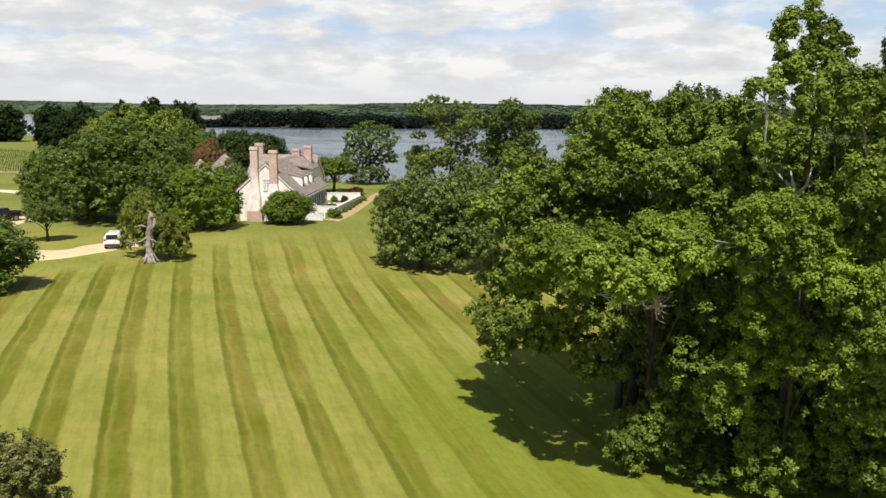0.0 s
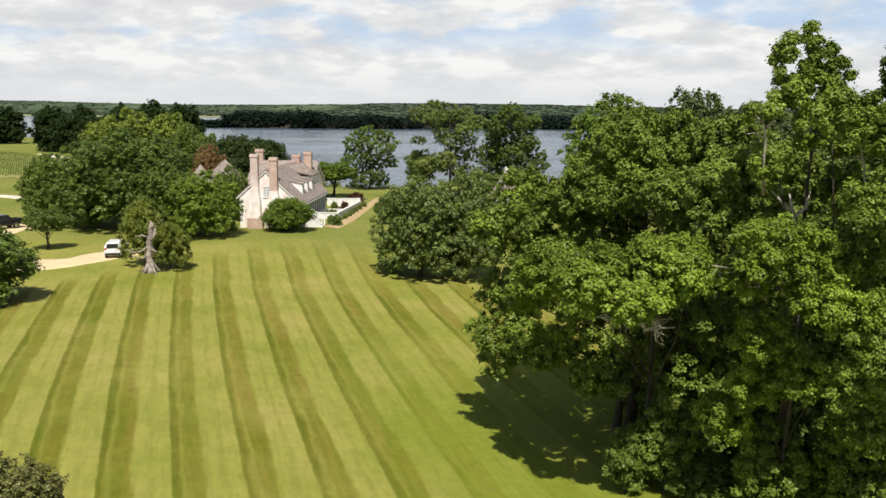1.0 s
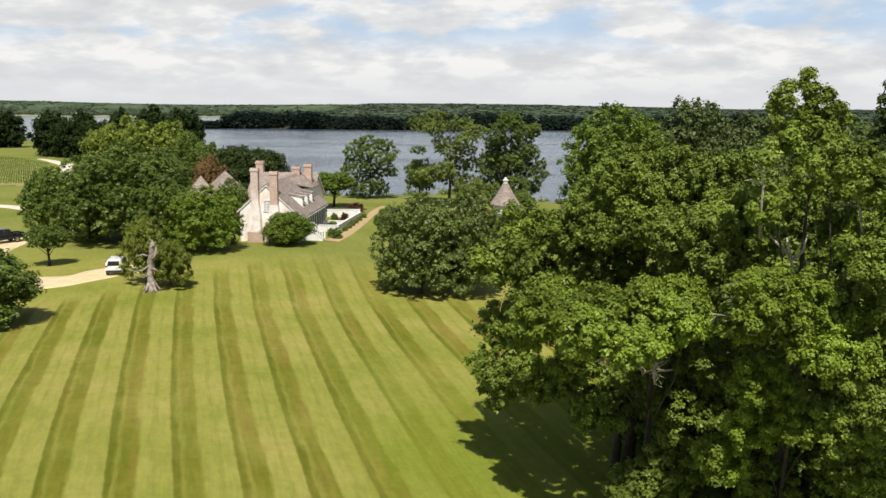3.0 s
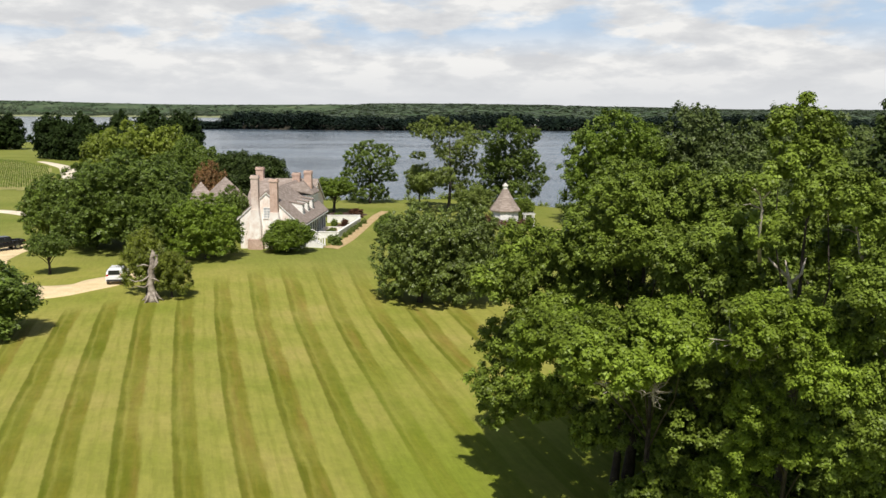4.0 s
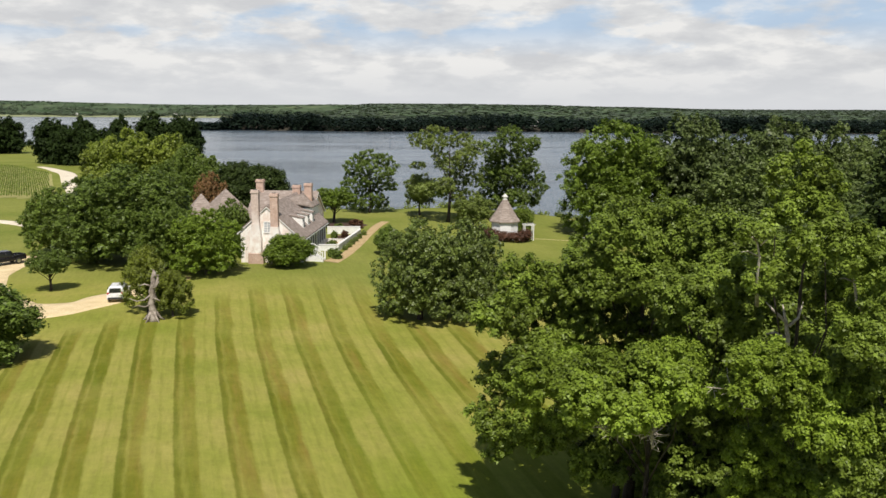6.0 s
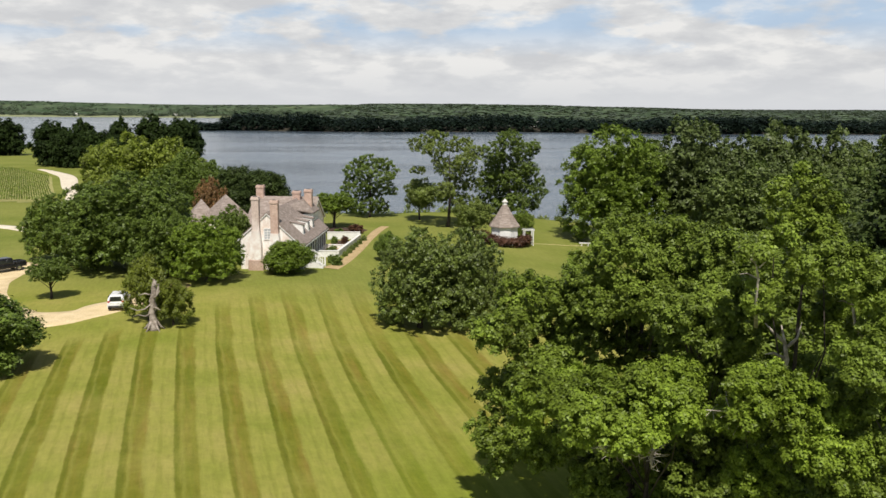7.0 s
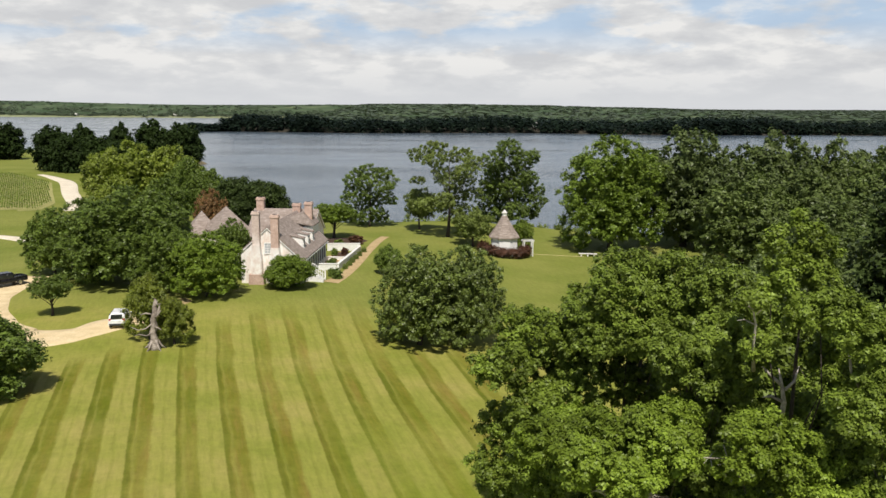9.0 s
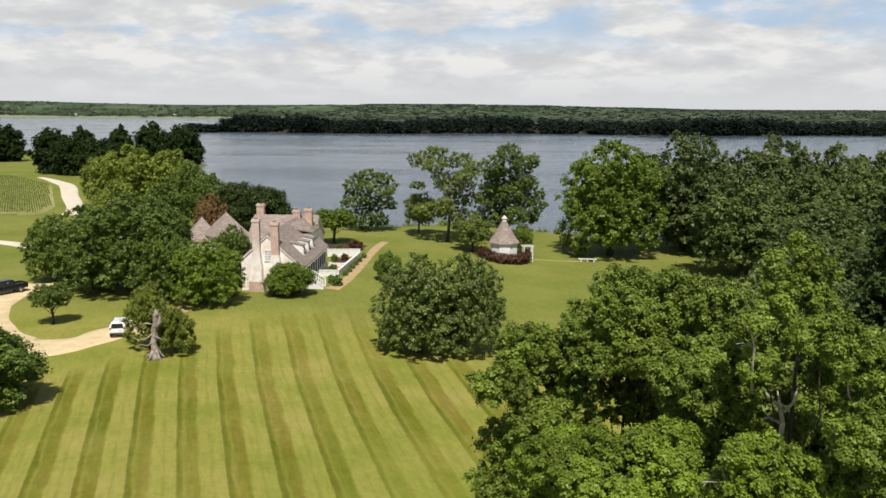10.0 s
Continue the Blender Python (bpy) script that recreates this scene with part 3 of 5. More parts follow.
def make_kind(seed, h=12.0, r=6.0, low=0.22, n_blobs=90, blob=1.35, leaves=11000, leaf=0.42, shape="round", material=LEAF_OAK, bark=BARK, girth=0.30, forks=8, flat=0.8, loose=0.0, boughs=15, big=0.40, apart=0.0, masses=(), spikes=9):
    """The two meshes of a tree 12 m high with a crown 6 m in radius."""
    rng = np.random.default_rng(seed)
    zb = h * low
    rz = (h - zb) / 2
    c, rad = crown_blobs(rng, n_blobs, r - blob * 0.7, r - blob * 0.7, rz - blob * 0.45, zb + rz, blob, shape, boughs, big)
    if apart:
        c, rad = tuft_crown(rng, r - blob * 0.6, rz - blob * 0.4, zb + rz, blob, apart, shape, masses)
    pos, nor, size = blobs_to_leaves(c, rad, leaves, leaf, rng, flat, loose=loose, spikes=spikes)
    # shaded leaves deep inside the crown
    n_in = leaves // (9 if apart else 5 if shape == "round" else 12)
    d_in = unit(rng.normal(size=(n_in, 3))) * (rng.random((n_in, 1)) ** 0.4) * (0.58 if apart else 0.66)
    if shape in ("oval", "spire", "cone"):
        d_in[:, :2] *= np.clip(1.0 - 0.75 * np.clip((d_in[:, 2:] + 1) / 2, 0, 1), 0.1, 1)
    pos = np.concatenate([pos, d_in * np.array((r, r, rz)) + np.array((0, 0, zb + rz))])
    nor = np.concatenate([nor, unit(rng.normal(size=(n_in, 3)))])
    size = np.concatenate([size, leaf * rng.uniform(1.3, 2.2, n_in)])
    keep = (pos[:, 2] > 0.15)
    if masses:
        keep[leaves:] = False
    tips = [(bx, by, bz) for bx, by, bz, _, _ in masses] or c
    return (trunk_mesh("trunk", rng, h, girth, tips, bark, forks=min(forks, 5) if masses else forks), leaf_mesh("crown", pos[keep], nor[keep], size[keep], rng, material), h, r)


def plant(kind, name, x, y, h, r, label, category="tree", turn=0.0, leaf=None, group="", dz=0.0, ry=None):
    trunk, crown, h0, r0 = kind
    ob = thing(name, label, category, pose(x, y, gz(x, y) + dz - 0.05, 0, 0, turn) @ Matrix.Diagonal((r / r0, (ry or r) / r0, h / h0, 1)), group)
    for nm, me in (("trunk", trunk), ("crown", crown)):
        o = new(nm, me)
        o.parent = ob
        if nm == "crown" and leaf:
            o.material_slots[0].link = "OBJECT"
            o.material_slots[0].material = leaf
    return ob


# the near grove, one mesh each
def grove_tree(seed, x, y, h, r, low, label, leaves, material=LEAF_MAPLE, shape="round", blob=0.62, n_blobs=100, leaf=0.20, girth=0.28, turn=0, forks=12, name="maple_tree", apart=1.05, ry=None, masses=()):
    k = make_kind(seed, h, r, low, n_blobs, blob, leaves, leaf, shape, material, BARK, girth, forks, 0.62, 0.09, apart=apart, masses=masses)
    return plant(k, name, x, y, h, r, label, turn=turn, ry=ry)


# the maples of the grove: foot of the trunk, then boughs (place, radius, half height), all in the world's metres
def bough_tree(seed, x, y, boughs, leaves, label, material=LEAF_MAPLE, girth=0.22, blob=0.37, leaf=0.125, apart=0.66, name="maple_tree"):
    z0 = gz(x, y)
    masses = [(bx - x, by - y, bz - z0, r * 0.95, rz * 0.95) for bx, by, bz, r, rz in boughs]
    h = max(bz + rz for _, _, bz, _, rz in masses)
    return grove_tree(seed, x, y, h, 5.0, 0.3, label, leaves, material, blob=blob, leaf=leaf, apart=apart, girth=girth, masses=masses, name=name)


bough_tree(13, 10.2, 46.6, [(3.6, 44.5, 11.0, 1.8, 1.3), (2.4, 44.3, 11.2, 1.3, 0.9), (2.5, 45.6, 5.2, 1.2, 1.0), (4.2, 46.5, 12.9, 1.6, 1.2), (3.4, 46.0, 7.2, 1.5, 1.5), (3.2, 45.5, 4.8, 1.5, 1.3), (5.8, 51.0, 11.4, 2.2, 1.4), (5.2, 44.0, 9.2, 1.9, 1.4), (6.6, 46.5, 12.4, 2.0, 1.4),
                           (4.4, 48.6, 10.2, 2.0, 1.4), (6.8, 49.0, 9.0, 2.2, 1.6), (7.6, 51.5, 11.0, 2.2, 1.5), (4.8, 48.0, 6.5, 2.0, 1.4), (6.8, 45.2, 7.2, 1.8, 1.2),
                           (3.3, 46.0, 3.2, 1.3, 1.0), (4.6, 44.6, 5.2, 1.5, 1.2), (5.8, 44.2, 4.4, 1.5, 1.2), (7.2, 43.6, 5.6, 1.6, 1.3), (6.2, 47.0, 3.6, 1.8, 1.3)],
           120000, "rounded maple at the edge of the lawn, low boughs", blob=0.4, leaf=0.135, apart=0.7)
bough_tree(11, 10.4, 41.2, [(4.9, 37.4, 9.9, 1.7, 1.2), (6.3, 35.2, 9.7, 1.7, 1.2), (7.4, 37.2, 10.2, 1.8, 1.2), (9.4, 36.6, 10.4, 1.7, 1.3), (11.0, 37.5, 10.6, 1.6, 1.2), (6.2, 39.8, 9.4, 1.8, 1.1),
                           (11.7, 38.8, 10.5, 1.5, 1.1), (8.0, 41.8, 8.8, 1.3, 0.9), (4.4, 39.8, 8.4, 1.3, 1.1), (10.4, 34.8, 10.2, 1.5, 1.2), (8.2, 34.6, 9.2, 1.5, 1.0)],
           130000, "broad low maple with bright green boughs in sun", LEAF_LIME, 0.18, 0.36, 0.115)
bough_tree(12, 11.2, 47.4, [(8.6, 45.6, 14.0, 1.8, 1.4), (7.9, 46.2, 10.4, 1.6, 1.3), (10.2, 46.2, 9.4, 1.7, 1.2), (9.6, 47.4, 11.2, 1.8, 1.4), (11.6, 47.0, 9.0, 1.8, 1.4), (9.4, 44.0, 15.5, 1.8, 1.4), (10.2, 46.8, 16.0, 2.0, 1.5), (10.2, 43.0, 13.3, 1.8, 1.1), (8.3, 43.6, 12.8, 1.6, 1.0), (12.0, 43.2, 13.3, 1.7, 1.1), (7.6, 47.4, 12.2, 1.8, 1.4), (11.2, 48.5, 15.6, 2.2, 1.6),
                           (9.0, 48.8, 13.6, 2.2, 1.5), (11.4, 44.8, 13.4, 1.7, 1.3), (8.0, 45.5, 9.6, 1.8, 1.3), (10.8, 48.8, 10.4, 2.1, 1.9),
                           (8.6, 43.4, 3.2, 1.7, 1.4), (10.4, 42.8, 5.6, 1.9, 1.5), (12.2, 42.6, 3.8, 1.9, 1.5), (9.2, 44.6, 7.0, 2.0, 1.4)],
           120000, "tall dense maple behind the lower one", girth=0.28, blob=0.4, leaf=0.135, apart=0.7)
bough_tree(16, 14.0, 45.5, [(12.3, 45.0, 14.6, 1.8, 1.4), (13.4, 46.8, 15.9, 2.0, 1.5), (14.8, 43.6, 15.5, 1.9, 1.5), (15.8, 45.8, 15.5, 2.2, 1.6), (13.2, 43.0, 13.0, 1.8, 1.4), (15.6, 42.6, 12.8, 1.9, 1.4), (17.6, 44.5, 14.4, 2.2, 1.7),
                            (14.4, 48.5, 14.5, 2.4, 1.7), (19.4, 46.0, 14.0, 2.4, 1.8),
                            (14.0, 41.8, 6.4, 2.0, 1.6), (16.6, 41.0, 7.4, 2.0, 1.6), (15.4, 42.0, 3.4, 2.2, 1.7), (18.6, 41.0, 9.6, 2.0, 1.6), (18.8, 40.6, 5.0, 2.2, 1.8)],
           120000, "tall maple in the grove with a dense crown", girth=0.3, blob=0.4, leaf=0.135, apart=0.7)
bough_tree(25, 13.8, 43.4, [(12.2, 38.2, 13.6, 1.5, 1.3), (13.4, 39.6, 14.2, 1.5, 1.3), (11.2, 39.6, 13.2, 1.3, 1.1), (12.6, 40.8, 12.8, 1.2, 1.0), (13.8, 38.4, 12.4, 1.1, 0.9), (11.4, 41.2, 12.0, 1.0, 0.8)],
           60000, "slim maple between the broader ones", girth=0.11)
bough_tree(18, 15.2, 35.6, [(12.3, 31.4, 12.0, 1.4, 1.1), (13.8, 31.3, 11.8, 1.4, 1.2), (13.0, 32.6, 12.0, 1.5, 1.1), (14.9, 32.0, 11.0, 1.4, 1.1), (12.2, 32.8, 10.8, 1.3, 1.0), (14.2, 30.8, 10.2, 1.3, 1.0), (15.6, 31.2, 9.6, 1.3, 1.0),
                            (13.4, 33.6, 8.0, 1.5, 1.1), (14.8, 33.0, 6.6, 1.4, 1.1), (12.8, 35.6, 3.8, 1.4, 1.1), (13.6, 34.6, 5.6, 1.4, 1.0)],
           110000, "lower maple between the taller trees in sun", LEAF_LIME, 0.14, 0.33, 0.105)
bough_tree(14, 15.6, 37.0, [(14.0, 35.2, 19.4, 0.5, 0.9), (15.6, 36.4, 19.9, 0.45, 1.1), (16.6, 37.0, 19.3, 0.55, 0.8), (17.5, 37.8, 18.9, 0.55, 0.7), (12.9, 35.0, 17.2, 0.8, 0.35), (14.5, 35.6, 18.0, 0.8, 0.7), (15.6, 36.0, 18.2, 0.9, 0.8),
                            (16.8, 36.8, 17.7, 1.0, 0.8), (15.6, 35.7, 16.6, 1.1, 0.8), (17.6, 36.8, 16.2, 1.2, 1.0), (13.8, 35.4, 15.3, 0.9, 0.7), (18.4, 37.6, 13.8, 1.5, 1.2)],
           75000, "tallest maple with an open pointed top", LEAF_MAPLE, 0.2, 0.36, 0.12, 0.78)
bough_tree(15, 19.6, 33.6, [(15.5, 32.8, 17.2, 1.2, 1.1), (16.4, 31.2, 16.6, 1.3, 1.1), (15.8, 30.2, 13.9, 1.3, 1.1), (17.2, 30.6, 14.8, 1.5, 1.2), (17.6, 32.6, 16.4, 1.6, 1.3), (16.6, 31.8, 12.0, 1.5, 1.2), (17.4, 32.2, 10.0, 1.6, 1.2),
                            (18.6, 31.4, 12.4, 1.6, 1.3), (18.4, 33.4, 14.0, 1.7, 1.3), (17.4, 30.4, 8.0, 1.5, 1.2), (19.4, 33.8, 16.4, 1.6, 1.4),
                            (16.4, 32.2, 6.6, 1.5, 1.2), (17.6, 32.6, 4.6, 1.6, 1.3), (19.0, 32.6, 7.6, 1.7, 1.4)],
           120000, "tall maple with ragged boughs in the grove", girth=0.2, blob=0.36, leaf=0.11)
grove_tree(21, 22.6, 42.4, 18.0, 4.8, 0.12, "tall maple further back in the grove", 80000, leaf=0.16, blob=0.6, apart=1.1)
grove_tree(22, 21.0, 58.0, 15.0, 6.5, 0.10, "shaded maple behind the grove", 34000, leaf=0.26, blob=0.9, apart=1.5)
for i, (x, y, h, r, n, lab) in enumerate([(9.2, 39.6, 3.8, 1.2, 12000, "maple sapling at the edge of the grove"), (11.2, 39.6, 5.4, 1.6, 16000, "slim young maple in the grove's shade"),
                                          (10.2, 41.2, 3.4, 1.7, 10000, "low maple sapling in the grove's shade"), (15.0, 36.6, 5.0, 1.6, 16000, "young maple in the grove's shade"), (18.8, 35.4, 7.6, 2.4, 26000, "broad young maple below the taller trees")]):
    grove_tree(40 + i, x, y, h, r, 0.10, lab, n, blob=0.42, leaf=0.12, girth=0.07, apart=0.8)
grove_tree(17, 24.2, 44.0, 24.6, 1.9, 0.3, "dark conifer beside the grove", 26000, LEAF_YEW, "oval", 0.5, 150, 0.22, name="conifer_tree", apart=0.8)

# the trees on the river bank, bough by bough
bough_tree(51, -15.2, 172.5, [(-15.4, 171.2, 13.0, 2.4, 1.8), (-17.6, 172.7, 12.0, 2.4, 1.8), (-12.6, 171.8, 12.1, 2.4, 1.8), (-10.9, 173.0, 10.8, 1.7, 1.6), (-19.1, 173.1, 10.5, 2.1, 1.8), (-15.4, 170.3, 10.8, 2.8, 2.0), (-11.8, 170.1, 9.7, 2.4, 1.8), (-19.0, 174.2, 8.5, 1.7, 1.6),
     (-16.1, 171.3, 8.4, 2.8, 2.0), (-19.4, 171.2, 7.4, 1.7, 1.4), (-14.0, 175.0, 6.5, 3.0, 2.1), (-10.8, 172.4, 6.9, 1.7, 1.6), (-16.9, 174.2, 5.4, 2.8, 1.8), (-14.9, 172.4, 4.2, 3.4, 1.8), (-18.5, 173.2, 4.8, 1.7, 1.4), (-14.8, 170.8, 8.8, 2.2, 1.8),
     (-16.3, 173.2, 2.9, 2.6, 1.4), (-13.2, 174.3, 3.3, 2.3, 1.6)],
           36000, "slim open tree at the bank of the river", LEAF_OAK, 0.2, 0.5, 0.2, 0.95, "shore_tree")
bough_tree(52, 1.0, 161.0, [(-5.3, 161.2, 16.7, 1.6, 1.5), (-3.5, 162.7, 17.1, 2.1, 1.5), (-1.3, 162.2, 18.0, 2.5, 1.7), (-1.5, 157.9, 16.0, 2.7, 1.7), (1.7, 162.8, 16.4, 1.9, 1.5), (3.5, 161.6, 16.9, 2.6, 1.9), (5.6, 159.6, 15.7, 2.2, 1.7), (4.5, 157.7, 14.2, 2.7, 1.5),
     (-5.0, 163.6, 11.7, 1.9, 0.9), (1.2, 160.8, 11.9, 3.1, 1.3), (4.5, 162.5, 11.6, 2.6, 1.3), (2.4, 163.7, 9.0, 3.5, 1.7), (5.7, 162.5, 9.1, 2.3, 1.7), (-4.8, 163.9, 7.0, 2.3, 1.5), (-2.0, 160.3, 7.4, 3.5, 1.7), (1.8, 163.1, 6.6, 3.5, 1.7),
     (4.5, 160.6, 6.0, 3.1, 1.7), (0.1, 164.0, 13.3, 2.5, 1.5), (3.1, 163.7, 12.8, 2.8, 1.7), (0.2, 158.2, 8.4, 3.1, 1.7)],
           52000, "tall feathery pale green tree by the river", LEAF_PALE, 0.28, 0.5, 0.19, 0.85, "willow_tree")
bough_tree(53, 14.6, 186.0, [(14.5, 183.1, 17.1, 3.2, 2.4), (11.3, 183.7, 14.2, 3.2, 2.7), (18.3, 189.7, 14.0, 3.1, 2.5), (19.9, 185.5, 15.2, 1.8, 2.0), (14.9, 187.0, 11.8, 3.6, 2.7), (19.0, 184.4, 10.3, 2.8, 1.9), (10.8, 186.1, 9.9, 2.6, 2.5), (14.9, 185.1, 8.1, 3.6, 2.4),
     (21.3, 184.8, 5.2, 2.2, 1.7), (18.3, 186.7, 6.6, 3.0, 2.2), (10.2, 186.7, 6.3, 2.6, 2.2), (14.2, 189.2, 4.5, 3.7, 2.5), (12.2, 187.5, 11.5, 2.4, 2.2), (22.1, 189.4, 7.4, 1.6, 1.5), (16.8, 188.9, 9.7, 3.7, 2.7), (12.4, 189.9, 7.3, 3.3, 2.5),
     (13.0, 187.4, 2.1, 3.6, 2.2), (16.4, 183.3, 3.5, 3.6, 2.2), (9.2, 188.9, 2.8, 2.5, 2.0), (20.2, 189.7, 2.4, 2.5, 1.8)],
           60000, "dark oak at the bank of the river", LEAF_OAK, 0.3, 0.6, 0.25, 0.85, "shore_oak")

BROAD = make_kind(31, low=-0.04, n_blobs=620, blob=0.5, leaves=38000, leaf=0.20)
DENSE = make_kind(32, n_blobs=720, blob=0.46, leaves=40000, leaf=0.19, low=-0.10, loose=0.06, boughs=26, big=0.34)
TALL = make_kind(33, shape="oval", n_blobs=260, blob=0.75, leaves=16000, leaf=0.34, low=0.0)
AIRY = make_kind(34, n_blobs=260, blob=0.5, leaves=22000, leaf=0.22, low=0.12, flat=0.55, loose=0.2)
CLIPPED = make_kind(42, n_blobs=520, blob=0.85, leaves=34000, low=-0.06, leaf=0.28, boughs=44, big=0.46, spikes=0)
ROUND = make_kind(36, n_blobs=560, blob=0.95, leaves=32000, low=-0.06, leaf=0.30)
CEDAR = make_kind(37, shape="oval", n_blobs=300, blob=0.85, leaves=30000, leaf=0.22, low=-0.04, loose=0.06, boughs=30, big=0.34)
WOOD = make_kind(38, low=-0.06, n_blobs=620, blob=0.5, leaves=20000, leaf=0.26, boughs=22, big=0.36)
THICKET = make_kind(39, low=-0.16, n_blobs=620, blob=0.5, leaves=20000, leaf=0.26, boughs=20, big=0.40)
SHRUB = make_kind(41, low=-0.5, n_blobs=130, blob=1.4, leaves=2600, leaf=1.1, forks=4)
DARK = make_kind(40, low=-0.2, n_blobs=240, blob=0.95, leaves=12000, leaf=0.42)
UMBRELLA = make_kind(43, low=0.34, n_blobs=520, blob=0.5, leaves=26000, leaf=0.21, flat=0.5, loose=0.06, forks=14, girth=0.34)
KINDS = {"umbrella": UMBRELLA, "clipped": CLIPPED, "broad": BROAD, "dense": DENSE, "tall": TALL, "airy": AIRY, "round": ROUND, "cedar": CEDAR, "wood": WOOD, "thicket": THICKET, "dark": DARK}
OAKS, MAPLES = LEAF_OAK, LEAF_MAPLE
TREES = [
    # kind, name, x, y, height, radius, leaves, label
    ("dense", "holly_tree", -2.6, 91.5, 11.4, 5.4, LEAF_GLOSS, "broad dark green tree at the lawn's edge, low branches"),
    ("dense", "holly_tree", 2.7, 93.5, 11.6, 4.8, LEAF_GLOSS, "rounded green tree beside its darker neighbour"),
    ("round", "shrub_tree", -8.2, 124.0, 4.6, 2.3, OAKS, "small round tree on the lawn"),
    ("round", "shrub_tree", -38.4, 66.8, 6.8, 4.9, OAKS, "dark rounded tree beside the drive"),
    ("umbrella", "young_tree", -45.8, 95.4, 5.0, 2.6, OAKS, "young tree on the grass island of the drive"),
    ("dense", "walnut_tree", -42.6, 113.0, 13.6, 8.8, OAKS, "wide spreading dark green tree beside the drive"),
    ("dense", "walnut_tree", -50.0, 116.5, 11.5, 6.2, OAKS, "wide spreading tree beside the drive"),
    ("dense", "walnut_tree", -56.5, 120.0, 9.8, 4.6, OAKS, "lower rounded tree beside parked truck"),
    ("dense", "apple_tree", -30.4, 105.5, 8.4, 5.3, LEAF_FRESH, "dense round tree in front of the house"),
    ("dense", "apple_tree", -36.5, 108.0, 9.5, 5.0, OAKS, "dense dark tree in front of the house"),
    ("clipped", "round_bush", -20.9, 111.4, 4.6, 3.7, LEAF_FRESH, "large clipped round bush against the house"),
    ("clipped", "yew_tree", -38.9, 157.0, 11.9, 5.0, LEAF_YEW, "dark smooth rounded tree behind the house"),
    ("clipped", "yew_tree", -33.4, 154.0, 11.3, 6.2, LEAF_YEW, "dark smooth rounded tree behind the house"),
    ("dense", "crape_myrtle", -40.8, 146.5, 10.2, 3.3, LEAF_RUST, "rust-coloured flowering tree behind the roofs"),
    ("dense", "garden_tree", -31.3, 123.0, 8.0, 3.1, OAKS, "green tree between house and outbuilding"),
    ("umbrella", "dogwood_tree", -20.2, 155.5, 6.9, 4.6, LEAF_FRESH, "low spreading dogwood over a painted patch of shade"),
    ("airy", "willow_tree", -4.6, 169.0, 9.0, 3.6, LEAF_PALE, "small feathery tree beside the taller one"),
    ("airy", "garden_tree", 5.6, 154.0, 6.6, 4.6, LEAF_PALE, "low pale tree beside the garden pavilion"),
    ("dense", "garden_tree", 15.2, 158.0, 5.4, 2.4, MAPLES, "bright green shrub behind the garden pavilion"),
    ("dense", "oak_tree", 33.0, 161.0, 22.4, 11.2, LEAF_FRESH, "large round-headed oak near the river"),
    ("thicket", "oak_tree", 49.5, 168.0, 24.2, 11.3, LEAF_WOOD, "large oak at the wood's edge"),
    ("wood", "oak_tree", 57.5, 160.0, 21.0, 9.4, LEAF_WOOD, "tall oak at the wood's edge"),
    ("wood", "oak_tree", 69.5, 172.0, 23.6, 9.9, LEAF_WOOD, "large oak at the wood's edge"),
    ("wood", "oak_tree", 80.0, 168.0, 22.0, 7.7, LEAF_WOOD, "tall oak in the wood"),
    ("wood", "oak_tree", 90.0, 165.0, 22.0, 10.0, LEAF_WOOD, "large oak in the wood"),
    ("wood", "oak_tree", 52.0, 142.0, 16.5, 9.4, LEAF_WOOD, "spreading oak at the wood's edge"),
    ("thicket", "oak_tree", 64.0, 146.0, 17.5, 8.8, LEAF_WOOD, "dense oak at the wood's edge"),
    ("wood", "oak_tree", 76.0, 148.0, 18.5, 9.4, LEAF_WOOD, "spreading oak in the wood"),
    ("thicket", "oak_tree", 56.0, 122.0, 14.5, 8.8, LEAF_WOOD, "dense oak at the wood's edge"),
    ("wood", "oak_tree", 68.0, 126.0, 16.0, 9.4, LEAF_WOOD, "spreading oak in the wood"),
    ("thicket", "oak_tree", 47.0, 104.0, 13.0, 7.7, LEAF_WOOD, "dense oak beyond the grove"),
    ("wood", "oak_tree", 58.0, 103.0, 15.0, 8.8, LEAF_WOOD, "spreading oak beyond the grove"),
    ("thicket", "oak_tree", 36.0, 84.0, 13.5, 7.7, LEAF_WOOD, "dense oak beyond the grove"),
    ("wood", "oak_tree", 46.0, 84.0, 15.0, 8.3, LEAF_WOOD, "spreading oak beyond the grove"),
    ("thicket", "oak_tree", 33.0, 62.0, 15.0, 7.1, LEAF_WOOD, "dense oak behind the grove"),
    # the tree belt beyond the drive
    ("wood", "wood_tree", -83.5, 209.0, 14.6, 6.6, LEAF_BELT, "tree in the belt beside the farm track"),
    ("wood", "wood_tree", -75.0, 202.0, 16.6, 8.0, LEAF_BELT, "tall tree in the belt beside the farm track"),
    ("thicket", "wood_tree", -66.0, 203.0, 15.6, 7.5, LEAF_BELT, "dense tree in the belt beside the farm track"),
    ("thicket", "wood_tree", -58.5, 192.0, 13.5, 6.0, OAKS, "lower tree in the belt"),
    ("wood", "wood_tree", -52.0, 186.0, 11.0, 5.0, OAKS, "lower tree at the end of the belt"),
    ("thicket", "wood_tree", -66.5, 170.0, 10.8, 5.2, LEAF_BELT, "bright lower tree before the belt"),
    ("thicket", "wood_tree", -57.5, 172.0, 10.2, 5.5, OAKS, "lower tree before the belt"),
    ("thicket", "wood_tree", -82.0, 128.0, 7.5, 3.4, OAKS, "tree beyond the drive"),
    # field trees, cloud shade painted into their leaves
